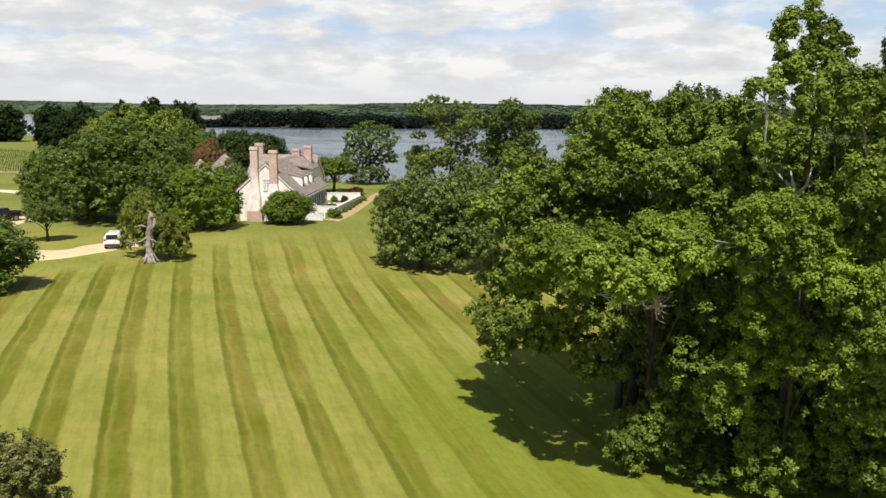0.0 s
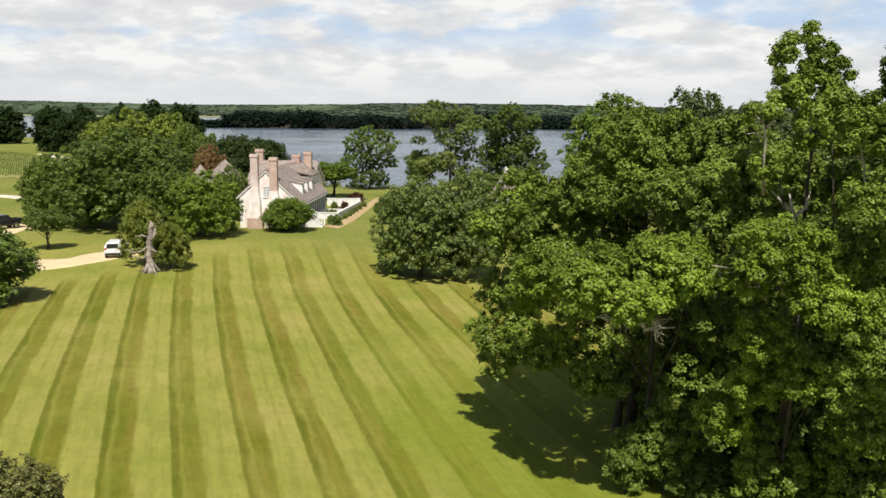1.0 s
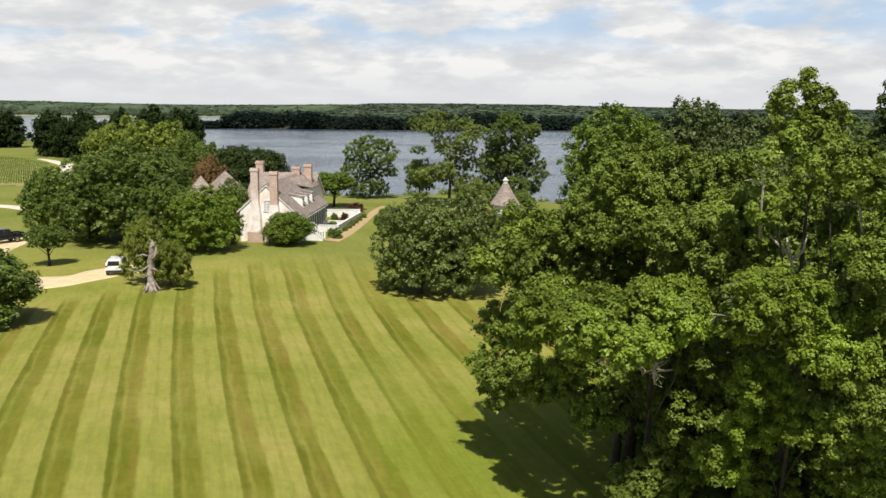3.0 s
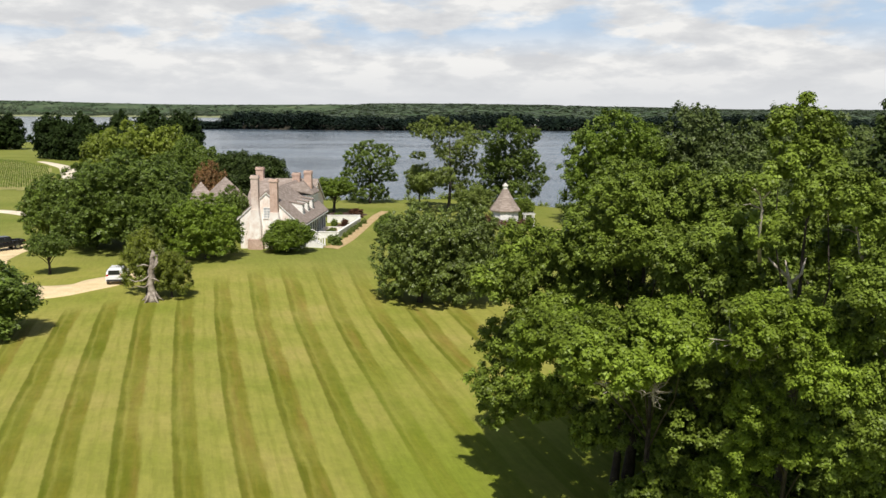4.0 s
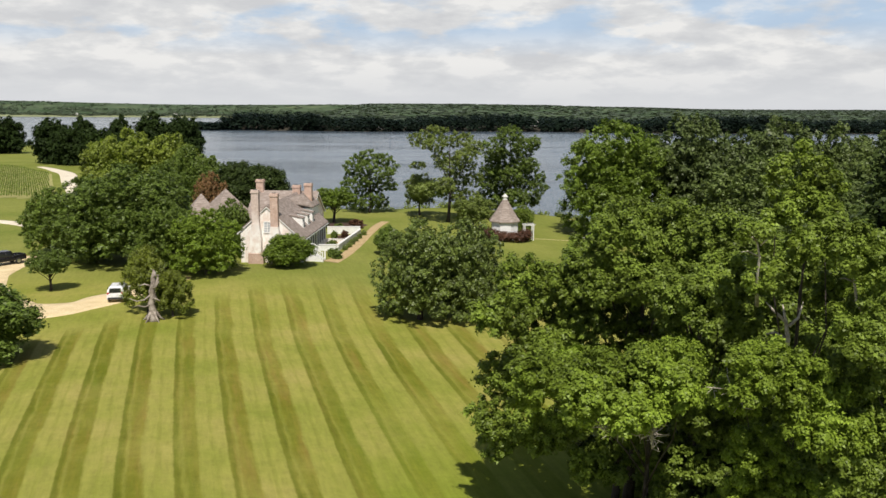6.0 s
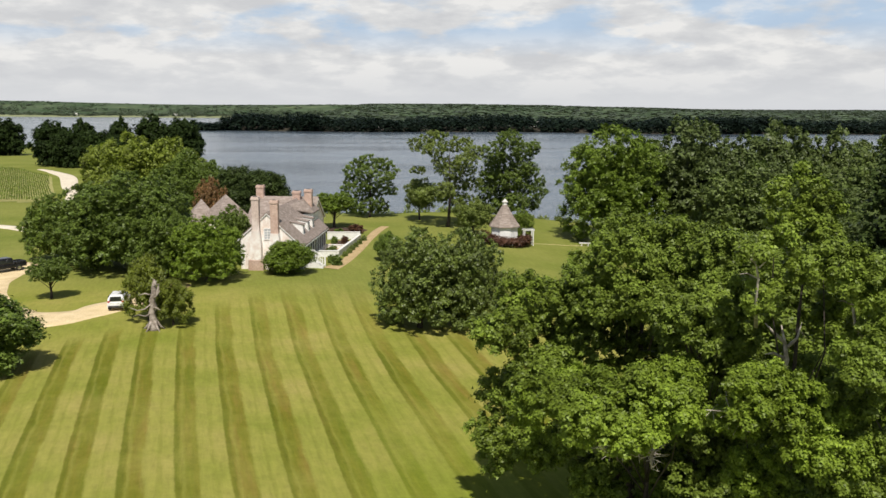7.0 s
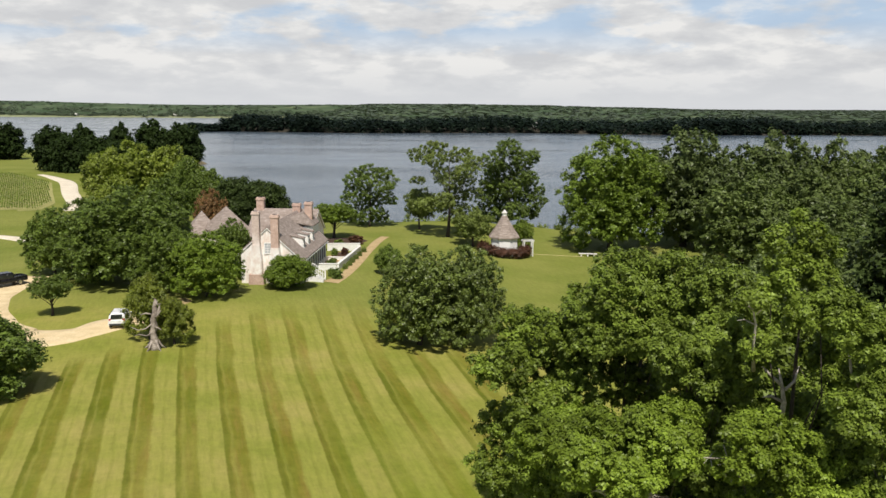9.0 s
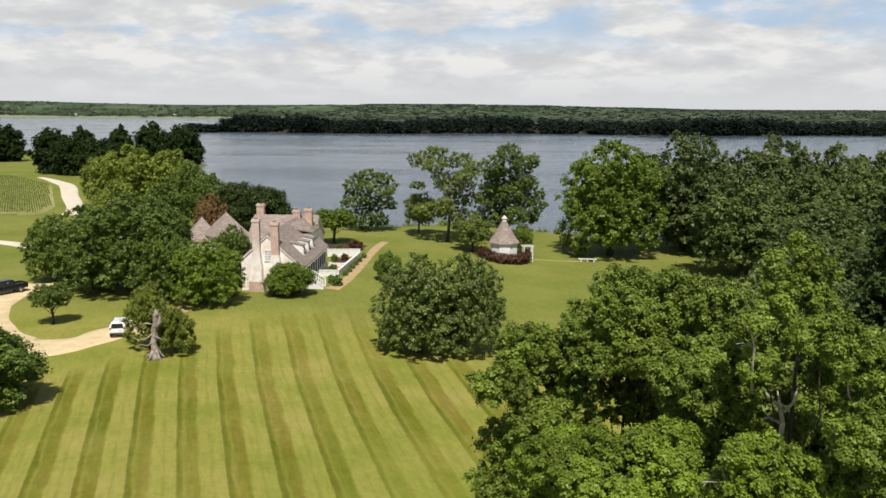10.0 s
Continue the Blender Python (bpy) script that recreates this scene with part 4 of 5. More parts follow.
    ("dark", "field_tree", -208.0, 400.0, 18.5, 10.0, LEAF_DARK_SHADED, "tree at the field's edge with cloud shade in its colour"),
    ("dark", "field_tree", -224.0, 404.0, 17.0, 9.0, LEAF_DARK_SHADED, "tree at the field's edge with cloud shade in its colour"),
    ("dark", "field_tree", -152.0, 328.0, 18.5, 9.0, LEAF_DARK_SHADED, "tree beside the far track with cloud shade in its colour"),
    ("tall", "field_tree", -141.0, 330.0, 19.0, 7.0, LEAF_DARK_SHADED, "tree beside the far track with cloud shade in its colour"),
    ("dark", "field_tree", -133.0, 345.0, 16.0, 8.0, LEAF_DARK_SHADED, "tree near the river with cloud shade in its colour"),
    ("dark", "field_tree", -128.0, 312.0, 15.0, 8.0, LEAF_DARK_SHADED, "tree beside the track with cloud shade in its colour"),
    ("dark", "field_tree", -118.0, 303.0, 13.5, 6.5, LEAF_DARK_SHADED, "lower tree beside the track with cloud shade in its colour"),
    ("dark", "field_tree", -141.0, 318.0, 16.0, 7.0, LEAF_DARK_SHADED, "tree beside the track with cloud shade in its colour"),
    ("dark", "field_tree", -120.0, 348.0, 17.5, 8.5, LEAF_DARK_SHADED, "tree near the river with cloud shade in its colour"),
    ("dark", "field_tree", -106.0, 342.0, 19.0, 9.0, LEAF_DARK_SHADED, "tree near the river with cloud shade in its colour"),
    ("tall", "field_tree", -126.0, 330.0, 19.5, 6.0, LEAF_DARK_SHADED, "tall tree near the river with cloud shade in its colour"),
    ("dark", "field_tree", -115.0, 335.0, 21.0, 9.5, LEAF_DARK_SHADED, "tree near the river with cloud shade in its colour"),
    ("dark", "field_tree", -101.0, 330.0, 20.0, 8.5, LEAF_DARK_SHADED, "tree near the river with cloud shade in its colour"),
]
for i, (kind, name, x, y, h, r, lf, lab) in enumerate(TREES):
    plant(KINDS[kind], name, x, y, h, r, lab, turn=(i * 77) % 360, leaf=lf, group="oaks of the wood" if name == "oak_tree" else "")
for i, (x, y, h, r) in enumerate([(12.6, 50.2, 8.0, 3.0), (14.2, 48.4, 8.0, 3.6), (18.0, 47.6, 8.0, 3.4), (14.0, 43.4, 4.6, 2.4), (17.4, 42.0, 4.0, 2.4), (20.8, 41.8, 4.4, 2.6), (13.2, 38.8, 2.4, 2.2), (16.8, 38.0, 3.0, 2.2), (20.0, 37.6, 3.6, 2.6)]):
    plant(THICKET, "undergrowth_bush", x, y, h, r, "shaded green bush below the maples", "bush", i * 63, LEAF_OAK, "undergrowth of the grove")
plant(DENSE, "holly_bush", -16.3, 28.6, 4.5, 2.6, "brown and green leafed bush at the lawn's near end", "bush", 40, LEAF_HOLLY)

# the dead trunk and the two cedars that grow against it
def dead_trunk():
    ob = thing("dead_tree", "bleached dead tree trunk with broken bare branches", "dead tree", pose(-29.1, 81.7, gz(-29.1, 81.7)))
    bm = bmesh.new()
    tube(bm, [(0, 0, -0.2), (-0.05, 0, 0.4), (0.05, 0, 1.0), (-0.12, 0.05, 1.7), (0.1, 0.1, 2.4), (0.0, 0, 3.0), (0.28, 0, 3.7), (0.2, 0.05, 4.3), (0.34, 0, 4.9), (0.25, 0, 5.2)], [0.75, 0.52, 0.38, 0.34, 0.37, 0.30, 0.33, 0.24, 0.20, 0.05], 9)
    tube(bm, [(0.15, 0, 3.2), (0.55, -0.1, 3.7), (0.72, -0.1, 4.3), (0.68, 0, 4.7)], [0.2, 0.17, 0.12, 0.03], 7)
    for a in range(5):
        c, s = math.cos(a * 1.3 + 0.4), math.sin(a * 1.3 + 0.4)
        tube(bm, [(c * 0.3, s * 0.3, 0.9), (c * 0.7, s * 0.7, 0.25), (c * 1.15, s * 1.15, -0.1)], [0.15, 0.12, 0.05], 6)
    part("trunk", bm, BARK_PALE, ob, smooth=True)
    for pts in ([(0, 0, 2.7), (-0.6, -0.5, 2.2), (-1.3, -0.7, 2.1), (-2.0, -0.7, 2.4)], [(0, 0, 3.2), (0.6, -0.5, 3.5), (1.0, -0.6, 4.1)], [(0, 0, 2.2), (0.6, -0.7, 2.4), (1.1, -0.9, 2.2)],
                [(0, 0, 3.5), (-0.5, -0.5, 3.8), (-1.1, -0.5, 3.6)], [(0, 0, 1.8), (-0.5, -0.6, 1.5), (-1.2, -0.8, 1.7), (-1.7, -0.8, 1.5)], [(0, 0, 4.2), (0.4, -0.2, 4.6), (0.9, -0.2, 4.7)]):
        part("branch", tube(bmesh.new(), pts, [0.10, 0.075, 0.05, 0.03, 0.01][: len(pts)], 5), BARK_PALE, ob, smooth=True)


dead_trunk()
plant(CEDAR, "cedar_tree", -30.7, 85.0, 7.2, 2.8, "rough green cedar grown against a dead trunk", "tree", 20, LEAF_CEDAR)
plant(CEDAR, "cedar_tree", -27.6, 83.6, 5.0, 2.3, "smaller cedar grown against a dead trunk", "tree", 140, LEAF_CEDAR)


# bare dead limbs that stand out of the grove
def dead_limb(x, y, z, size, root, girth=1.0):
    ob = thing("dead_limb", "bleached dead limb standing out of the maples", "dead limb", pose(x, y, z))
    bm = bmesh.new()
    rx, ry, rz = root[0] - x, root[1] - y, root[2] - z
    tube(bm, [(rx, ry, rz), (rx * 0.35, ry * 0.35, rz * 0.5), (0.1, 0, 0), (-0.05, 0, 0.8 * size), (-0.25 * size, 0, 1.6 * size)], [g * girth for g in (0.09, 0.06, 0.05, 0.035, 0.012)], 7)
    part("limb", bm, BLEACHED, ob, smooth=True)
    for pts in ([(0.1, 0, 0), (-0.5 * size, 0.05, 0.3 * size), (-0.9 * size, 0, 0.25 * size)], [(0.1, 0, 0.6 * size), (0.5 * size, 0, 1.0 * size), (0.7 * size, 0.1, 1.7 * size)], [(-0.05, 0, 0.8 * size), (-0.6 * size, 0.1, 1.3 * size), (-1.0 * size, 0, 1.7 * size)]):
        part("twig", tube(bmesh.new(), pts, [g * girth for g in (0.04, 0.028, 0.01)], 5), BLEACHED, ob, smooth=True)


def dead_brush(x, y, z, size, seed, root):
    """A tangle of bare grey twigs on one broken bough."""
    rng = np.random.default_rng(seed)
    ob = thing("dead_bough", "tangle of bare grey twigs on a broken bough", "dead bough", pose(x, y, z))
    rx, ry, rz = root[0] - x, root[1] - y, root[2] - z
    part("bough", tube(bmesh.new(), [(rx, ry, rz), (rx * 0.5, ry * 0.5, rz * 0.4 + 0.2), (0, 0, 0)], [0.09, 0.07, 0.05], 6), BLEACHED, ob, smooth=True)
    bm = bmesh.new()
    for _ in range(26):
        d = Vector((rng.normal(), rng.normal() * 0.7 - 0.3, rng.normal() * 0.5 + 0.1)).normalized() * size * rng.uniform(0.5, 1.1)
        k = Vector((rng.normal(), rng.normal(), rng.normal())) * size * 0.16
        start = Vector((rx, ry, rz)) * rng.uniform(0, 0.35)
        tube(bm, [start, start + d * 0.5 + k, start + d], [0.032, 0.022, 0.008], 4)
    part("dead_spray", bm, BLEACHED, ob)


dead_limb(15.3, 36.3, 12.0, 1.0, (15.5, 37.0, 9.0), 2.3)
dead_limb(13.2, 34.8, 16.0, 0.8, (13.8, 36.0, 13.6))


dead_brush(11.6, 32.4, 11.0, 1.3, 3, (13.4, 34.0, 9.4))
dead_brush(7.4, 34.6, 8.4, 1.2, 4, (8.8, 37.0, 7.8))
dead_brush(9.2, 35.2, 7.9, 1.1, 5, (10.0, 37.6, 7.2))
dead_limb(16.6, 33.4, 15.2, 0.6, (17.4, 33.6, 13.6))


# ---- far woods ----
def far_wood(name, spots, quads_each, leaf, seed, material, label, tall=(14, 22), jitter=1.0):
    rng = np.random.default_rng(seed)
    n = len(spots)
    xy = np.repeat(spots, quads_each, 0)
    roll = 0.85 + 0.22 * np.sin(spots[:, 0] * 0.017) + 0.14 * np.sin(spots[:, 0] * 0.061 + spots[:, 1] * 0.02)
    h = np.repeat(rng.uniform(*tall, n) * roll, quads_each)[:, None]
    r = np.repeat(rng.uniform(4.0, 9.5, n), quads_each)[:, None]
    d = unit(rng.normal(size=(len(xy), 3)) + np.array((0, 0, 0.3)))
    zg = ground_z(xy[:, 0], xy[:, 1])[:, None]
    c = np.concatenate([xy + d[:, :2] * r, zg + h * 0.55 + d[:, 2:] * h * 0.45], 1)
    nor = unit(d * 0.6 * jitter + rng.normal(size=d.shape) * 0.3 * jitter + np.array((0, 0, 0.6)))
    me = leaf_mesh(name, c, nor, leaf * (0.6 + 0.8 * rng.random(len(c))), rng, material, 0.9)
    return tagged(new(name, me), label, "woods", kind="stuff")


rng = np.random.default_rng(5)
fx = np.concatenate([rng.uniform(-400, 1250, 2600), rng.uniform(-395, -340, 60)])
fy = far_bank(fx) + 7 + 190 * rng.random(len(fx)) ** 1.5
fk = np.abs(fx - 152 - (fy - 1310) * 0.06) > 4
fx, fy = fx[fk], fy[fk]
fy = np.where(fx < -345, 1300 + 60 * rng.random(len(fx)), fy)
far_wood("far_woods", np.stack([fx, fy], 1), 32, 3.0, 6, LEAF_FAR_SHADED, "wooded bank across the river with cloud shade in its colour", (13, 21), 0.5)
hx = rng.uniform(-1, 1, 9000)
hy = 1500 + 2900 * rng.random(9000) ** 0.8
hx = hx * hy * 0.62
# woods and open fields take turns on the left hills
open_land = np.sin(hx * 0.006 + 1) + np.sin(hx * 0.013 + hy * 0.006) + np.sin(hy * 0.009) < -0.7
ok = (hy > far_bank(hx) + 15) & ~((hx < -380) & open_land)
far_wood("hill_woods", np.stack([hx[ok], hy[ok]], 1), 8, 9.0, 7, LEAF_HILL_HAZE, "wooded hills on the horizon with haze in their colour", (2, 3.6), 0.06)
lx = rng.uniform(-2500, -400, 2600)
ly = far_bank(lx) + 30 + 420 * rng.random(2600) ** 1.5
lk = np.sin(lx * 0.021) + np.sin(lx * 0.009 + ly * 0.02) + 0.8 * np.sin(lx * 0.05) > -0.5
lx, ly = lx[lk], ly[lk]
far_wood("far_woods", np.stack([lx, ly], 1), 14, 4.0, 8, LEAF_HILL_HAZE, "trees on the far bank with haze in their colour", (8, 15), 0.3)


def far_house(x, y, turn, label):
    ob = thing("far_house", label, "house", pose(x, y, gz(x, y), 0, 0, turn))
    part("wall", prism(bmesh.new(), [(-4, -1), (4, -1), (4, 5.5), (0, 9), (-4, 5.5)], "x", -7, 7), WHITE, ob)
    part("roof", prism(prism(bmesh.new(), [(-4.6, 5.2), (0, 9.1), (0, 9.5), (-4.8, 5.4)], "x", -7.5, 7.5), [(4.6, 5.2), (0, 9.1), (0, 9.5), (4.8, 5.4)], "x", -7.5, 7.5), STONE, ob)
    for i in range(4):
        part("window", boxed(-5.2 + i * 3.1, -4.0 + i * 3.1, -4.06, -3.98, 2.0, 4.2), GLASS, ob)


far_house(163.0, 1500.0, 12, "white house among trees across the river")
far_house(-1575.0, 3640.0, -6, "small white house near the far shore")
far_house(-1150.0, 3650.0, 20, "small white house near the far shore")


def snag():
    ob = thing("snag", "bleached fallen tree lying at the far water's edge", "driftwood", pose(-91, 1284, WATER_Z))
    for pts in ([(0, 0, -1), (2, 0, 3), (1, 0, 7)], [(1, 0, 1), (-4, 0, 4), (-7, 0, 8)], [(1, 0, 1), (6, 0, 2.5), (13, 0, 2.8)], [(2, 0, 3), (5, 0, 6), (6, 0, 9)]):
        part("branch", tube(bmesh.new(), pts, [0.7, 0.5, 0.25], 5), STONE, ob)


snag()


# ---- corn field ----
def corn_field():
    rng = np.random.default_rng(9)
    pts = []
    for row in range(200):
        u = row * 0.55
        along = np.arange(-40, 200, 0.36)
        pts.append(np.stack([-97 - u * 0.9 - along * 0.446, 214 - u * 0.42 + along * 0.895], 1))
    p = np.concatenate(pts)
    keep = (p[:, 1] > 197) & (p[:, 0] < np.interp(p[:, 1], [190, 213, 242, 272, 305, 335, 400], [-95, -100, -114, -128, -156, -200, -330]))
    p = p[keep]
    p = p + rng.normal(size=p.shape) * 0.05
    h = 1.0 + 0.5 * rng.random(len(p))
    c = np.concatenate([p, (ground_z(p[:, 0], p[:, 1]) + h * 0.6)[:, None]], 1)
    nor = unit(rng.normal(size=c.shape) + np.array((0, -0.5, 0.7)))
    me = leaf_mesh("corn_field", c, nor, 0.24 + 0.16 * rng.random(len(c)), rng, LEAF_CORN, 0.6)
    # the bare soil between the rows
    gu, ga = np.meshgrid(np.arange(-1.0, 113.0, 4.0), np.arange(-40, 203, 4.0))
    q = np.stack([-97 - gu * 0.9 - ga * 0.446, 214 - gu * 0.42 + ga * 0.895], -1)
    edge = np.interp(q[..., 1], [190, 213, 242, 272, 305, 335, 400], [-94, -99, -113, -127, -155, -199, -329])
    q[..., 0] = np.minimum(q[..., 0], edge)
    ok = (q[..., 1] > 195)
    ids = np.arange(q.shape[0] * q.shape[1]).reshape(q.shape[:2])
    soil = [(ids[i, j], ids[i, j + 1], ids[i + 1, j + 1], ids[i + 1, j]) for i in range(q.shape[0] - 1) for j in range(q.shape[1] - 1) if ok[i, j] and ok[i, j + 1] and ok[i + 1, j] and ok[i + 1, j + 1]]
    zs = ground_z(q[..., 0], q[..., 1]) + 0.06
    soil_me = mesh_from("field_soil", np.concatenate([q, zs[..., None]], -1).reshape(-1, 3).tolist(), [tuple(int(k) for k in f) for f in soil], SOIL)
    tagged(new("field_soil", soil_me), "pale dry soil and stubble between rows of corn", "field", kind="structure")
    tagged(new("corn_field", me), "green corn standing in rows beside a track", "corn field", kind="stuff")


corn_field()


# ---- the house ----
def mat_washed():
    m = Mat("stained whitewash", 0.85, 0, 0.2)
    streak = m.ramp(m.noise(0.55, 6, 0.7, (1, 1, 0.45)), (0.32, (0.58, 0.44, 0.37)), (0.43, (0.80, 0.70, 0.63)), (0.56, (0.90, 0.88, 0.84)))
    fine = m.ramp(m.noise(6.0, 4), (0.3, 0.86), (0.7, 1.05))
    m.color(m.mix(1.0, streak, fine, "MULTIPLY"))
    m.bump(m.noise(7.0, 4), 0.3, 0.02)
    return m.m


WASHED = mat_washed()


def chimney(ob, x, y, w, d, z0, z1, flare=None, material=None):
    material = material or BRICK
    bm = boxed(x - w / 2, x + w / 2, y - d / 2, y + d / 2, z0, z1 - 0.45, bevel=0.02)
    c = part("chimney", bm, material, ob)
    part("cap", box(boxed(x - w / 2 - 0.09, x + w / 2 + 0.09, y - d / 2 - 0.09, y + d / 2 + 0.09, z1 - 0.45, z1 - 0.2, bevel=0.02), x - w / 2 - 0.02, x + w / 2 + 0.02, y - d / 2 - 0.02, y + d / 2 + 0.02, z1 - 0.21, z1, bevel=0.02), material, c, "corbelled brick chimney cap")
    part("flue", boxed(x - w / 4, x + w / 4, y - d / 4, y + d / 4, z1 - 0.02, z1 + 0.06), IRON, c, "dark flue opening")
    if flare:
        fw, zf0, zf1 = flare
        b2 = bmesh.new()
        prism(b2, [(x - fw / 2, z0 - 0.2), (x + fw / 2, z0 - 0.2), (x + fw / 2, zf0), (x + w / 2 + 0.01, zf1), (x - w / 2 - 0.01, zf1), (x - fw / 2, zf0)], "y", y - d / 2 - 0.12, y + d / 2)
        part("chimney_base", b2, WORN, c, "broad whitewashed chimney base")
    return c


def window(parent, cx, cy, cz, w, h, face="y", sign=-1, cols=2, rows=3, bar=0.05, edge=0.12, glass=None):
    """A sash window: dark glass, frame, glazing bars and sill; face is the axis it looks along."""
    def slab(a0, a1, z0, z1, o0, o1):
        o0, o1 = sorted((sign * o0, sign * o1))
        if face == "y":
            return boxed(cx + a0, cx + a1, cy + o0, cy + o1, cz + z0, cz + z1)
        return boxed(cx + o0, cx + o1, cy + a0, cy + a1, cz + z0, cz + z1)
    win = part("window", slab(-w / 2, w / 2, -h / 2, h / 2, -0.02, 0.02), glass or GLASS, parent)
    for a0, a1, z0, z1 in ((-w / 2 - 0.12, -w / 2, -h / 2 - 0.1, h / 2 + 0.12), (w / 2, w / 2 + edge, -h / 2 - 0.1, h / 2 + edge), (-w / 2, w / 2, h / 2, h / 2 + edge)):
        part("frame", slab(a0, a1, z0, z1, 0, 0.07), WHITE, win)
    part("sill", slab(-w / 2 - 0.16, w / 2 + 0.16, -h / 2 - 0.12, -h / 2, 0, 0.12), WHITE, win)
    for i in range(1, cols):
        part("glazing_bar", slab(-w / 2 + w * i / cols - bar / 2, -w / 2 + w * i / cols + bar / 2, -h / 2, h / 2, 0.02, 0.045), WHITE, win)
    for i in range(1, rows):
        part("glazing_bar", slab(-w / 2, w / 2, -h / 2 + h * i / rows - bar / 2, -h / 2 + h * i / rows + bar / 2, 0.02, 0.05), WHITE, win)
    return win


def house():
    ob = thing("house", "old whitewashed brick house with grey shingle roofs and tall brick chimneys", "house", pose(-24.2, 114.0, 1.15, 0, 0, -2.5))
    # front wing: gable wall towards the lawn
    L, RW, LEN = -3.75, 4.55, 19.0
    bm = prism(bmesh.new(), [(L, -0.4), (RW, -0.4), (RW, 3.35), (2.1, 5.85), (0, 7.85), (L, 4.4)], "y", 0.0, LEN)
    part("wall", bm, WASHED, ob, "whitewashed brick walls with worn pink patches")
    bm = bmesh.new()
    prism(bm, [(L - 0.35, 4.1), (0, 7.87), (0, 8.1), (L - 0.45, 4.25)], "y", -0.12, LEN)
    prism(bm, [(0, 7.87), (2.1, 5.87), (RW + 0.45, 3.2), (RW + 0.5, 3.38), (2.15, 6.1), (0, 8.1)], "y", -0.12, LEN)
    part("roof", bm, SHINGLE, ob, "weathered grey-brown shingle roof")
    bm = bmesh.new()
    prism(bm, [(L - 0.4, 3.95), (0, 7.72), (2.1, 5.72), (RW + 0.45, 3.05), (RW + 0.45, 3.2), (2.1, 5.87), (0, 7.87), (L - 0.4, 4.12)], "y", -0.17, -0.125)
    part("barge_board", bm, WHITE, ob, "white painted gable board")
    part("gutter", boxed(RW + 0.4, RW + 0.52, -0.1, LEN, 3.02, 3.2, bevel=0.03), WHITE, ob)
    window(ob, 0.05, -0.01, 5.0, 0.85, 1.35, "y", -1, 2, 4, 0.075, 0.16, GLASS_PALE)
    # the porch side: tall dark sheets between white posts paint the open porch's shade
    part("porch_band", boxed(RW + 0.01, RW + 0.06, 0.2, LEN - 0.2, 2.75, 3.2), WHITE, ob)
    part("porch_base", boxed(RW + 0.01, RW + 0.06, 0.2, LEN - 0.2, -0.3, 0.75), WHITE, ob)
    for i in range(11):
        y = 0.9 + i * 1.72
        post = part("porch_post", boxed(RW + 0.02, RW + 0.20, y - 0.13, y + 0.13, 0.0, 3.1, bevel=0.02), WHITE, ob)
        part("capital", boxed(RW + 0.01, RW + 0.26, y - 0.18, y + 0.18, 2.85, 3.05), WHITE, post)
        if i < 10:
            part("porch_pane", boxed(RW + 0.005, RW + 0.05, y + 0.14, y + 1.58, 0.76, 2.74), PORCH_SHADE, ob, "tall dark sheet painted as the shade of an open porch")
    # dormers on the river-side slope
    for y in (5.2, 8.7, 12.0):
        bm = prism(bmesh.new(), [(1.9, 5.8), (3.95, 3.8), (3.95, 5.72), (1.9, 6.1)], "y", y - 0.62, y + 0.62)
        d = part("dormer", bm, WHITE, ob, "white dormer with a shed roof")
        part("dormer_roof", prism(bmesh.new(), [(1.65, 6.17), (4.12, 5.69), (4.12, 5.79), (1.65, 6.29)], "y", y - 0.72, y + 0.72), SHINGLE, d)
        window(d, 3.96, y, 4.9, 0.72, 1.1, "x", 1, 2, 3)
    # rear block, ridge across
    X0, X1, Y0, Y1, YM = -7.1, 2.9, 15.5, 26.5, 21.0
    bm = prism(bmesh.new(), [(Y0, -0.4), (Y1, -0.4), (Y1, 4.4), (YM, 7.85), (Y0, 4.4)], "x", X0, X1)
    part("wall", bm, WHITEWASH, ob)
    bm = bmesh.new()
    prism(bm, [(Y0 - 0.4, 4.1), (YM, 7.88), (YM, 8.12), (Y0 - 0.5, 4.25)], "x", X0 - 0.25, X1 + 0.25)
    prism(bm, [(YM, 7.88), (Y1 + 0.4, 4.1), (Y1 + 0.5, 4.25), (YM, 8.12)], "x", X0 - 0.25, X1 + 0.25)
    part("roof", bm, SHINGLE, ob, "weathered shingle roof of the rear block")
    for xx in (X1 + 0.2, X0 - 0.2):
        part("barge_board", prism(bmesh.new(), [(Y0 - 0.4, 3.95), (YM, 7.7), (Y1 + 0.4, 3.95), (Y1 + 0.4, 4.1), (YM, 7.88), (Y0 - 0.4, 4.1)], "x", xx - 0.04, xx + 0.08), WHITE, ob)
    window(ob, X1 + 0.01, 21.0, 5.6, 0.8, 1.3, "x", 1, 2, 4)
    window(ob, X1 + 0.01, 24.6, 2.0, 0.9, 1.7, "x", 1, 2, 4)
    # the hipped roof between the two
    eaves = [(-0.3, 11.0, 7.45), (3.6, 14.4, 6.3), (3.6, 19.2, 6.3), (-0.3, 19.2, 7.45)]
    bm = bmesh.new()
    v = [bm.verts.new(p) for p in (*eaves, (1.9, 14.6, 8.25), (1.9, 19.2, 8.25), *[(x, y, z - 0.18) for x, y, z in eaves])]
    for f in ((0, 1, 4), (1, 2, 5, 4), (3, 0, 4, 5), (2, 3, 5), (0, 6, 7, 1), (1, 7, 8, 2), (2, 8, 9, 3), (3, 9, 6, 0), (6, 9, 8, 7)):
        bm.faces.new([v[i] for i in f])
    part("hipped_roof", bm, SHINGLE, ob, "hipped shingle roof between the wings")
    bm = bmesh.new()
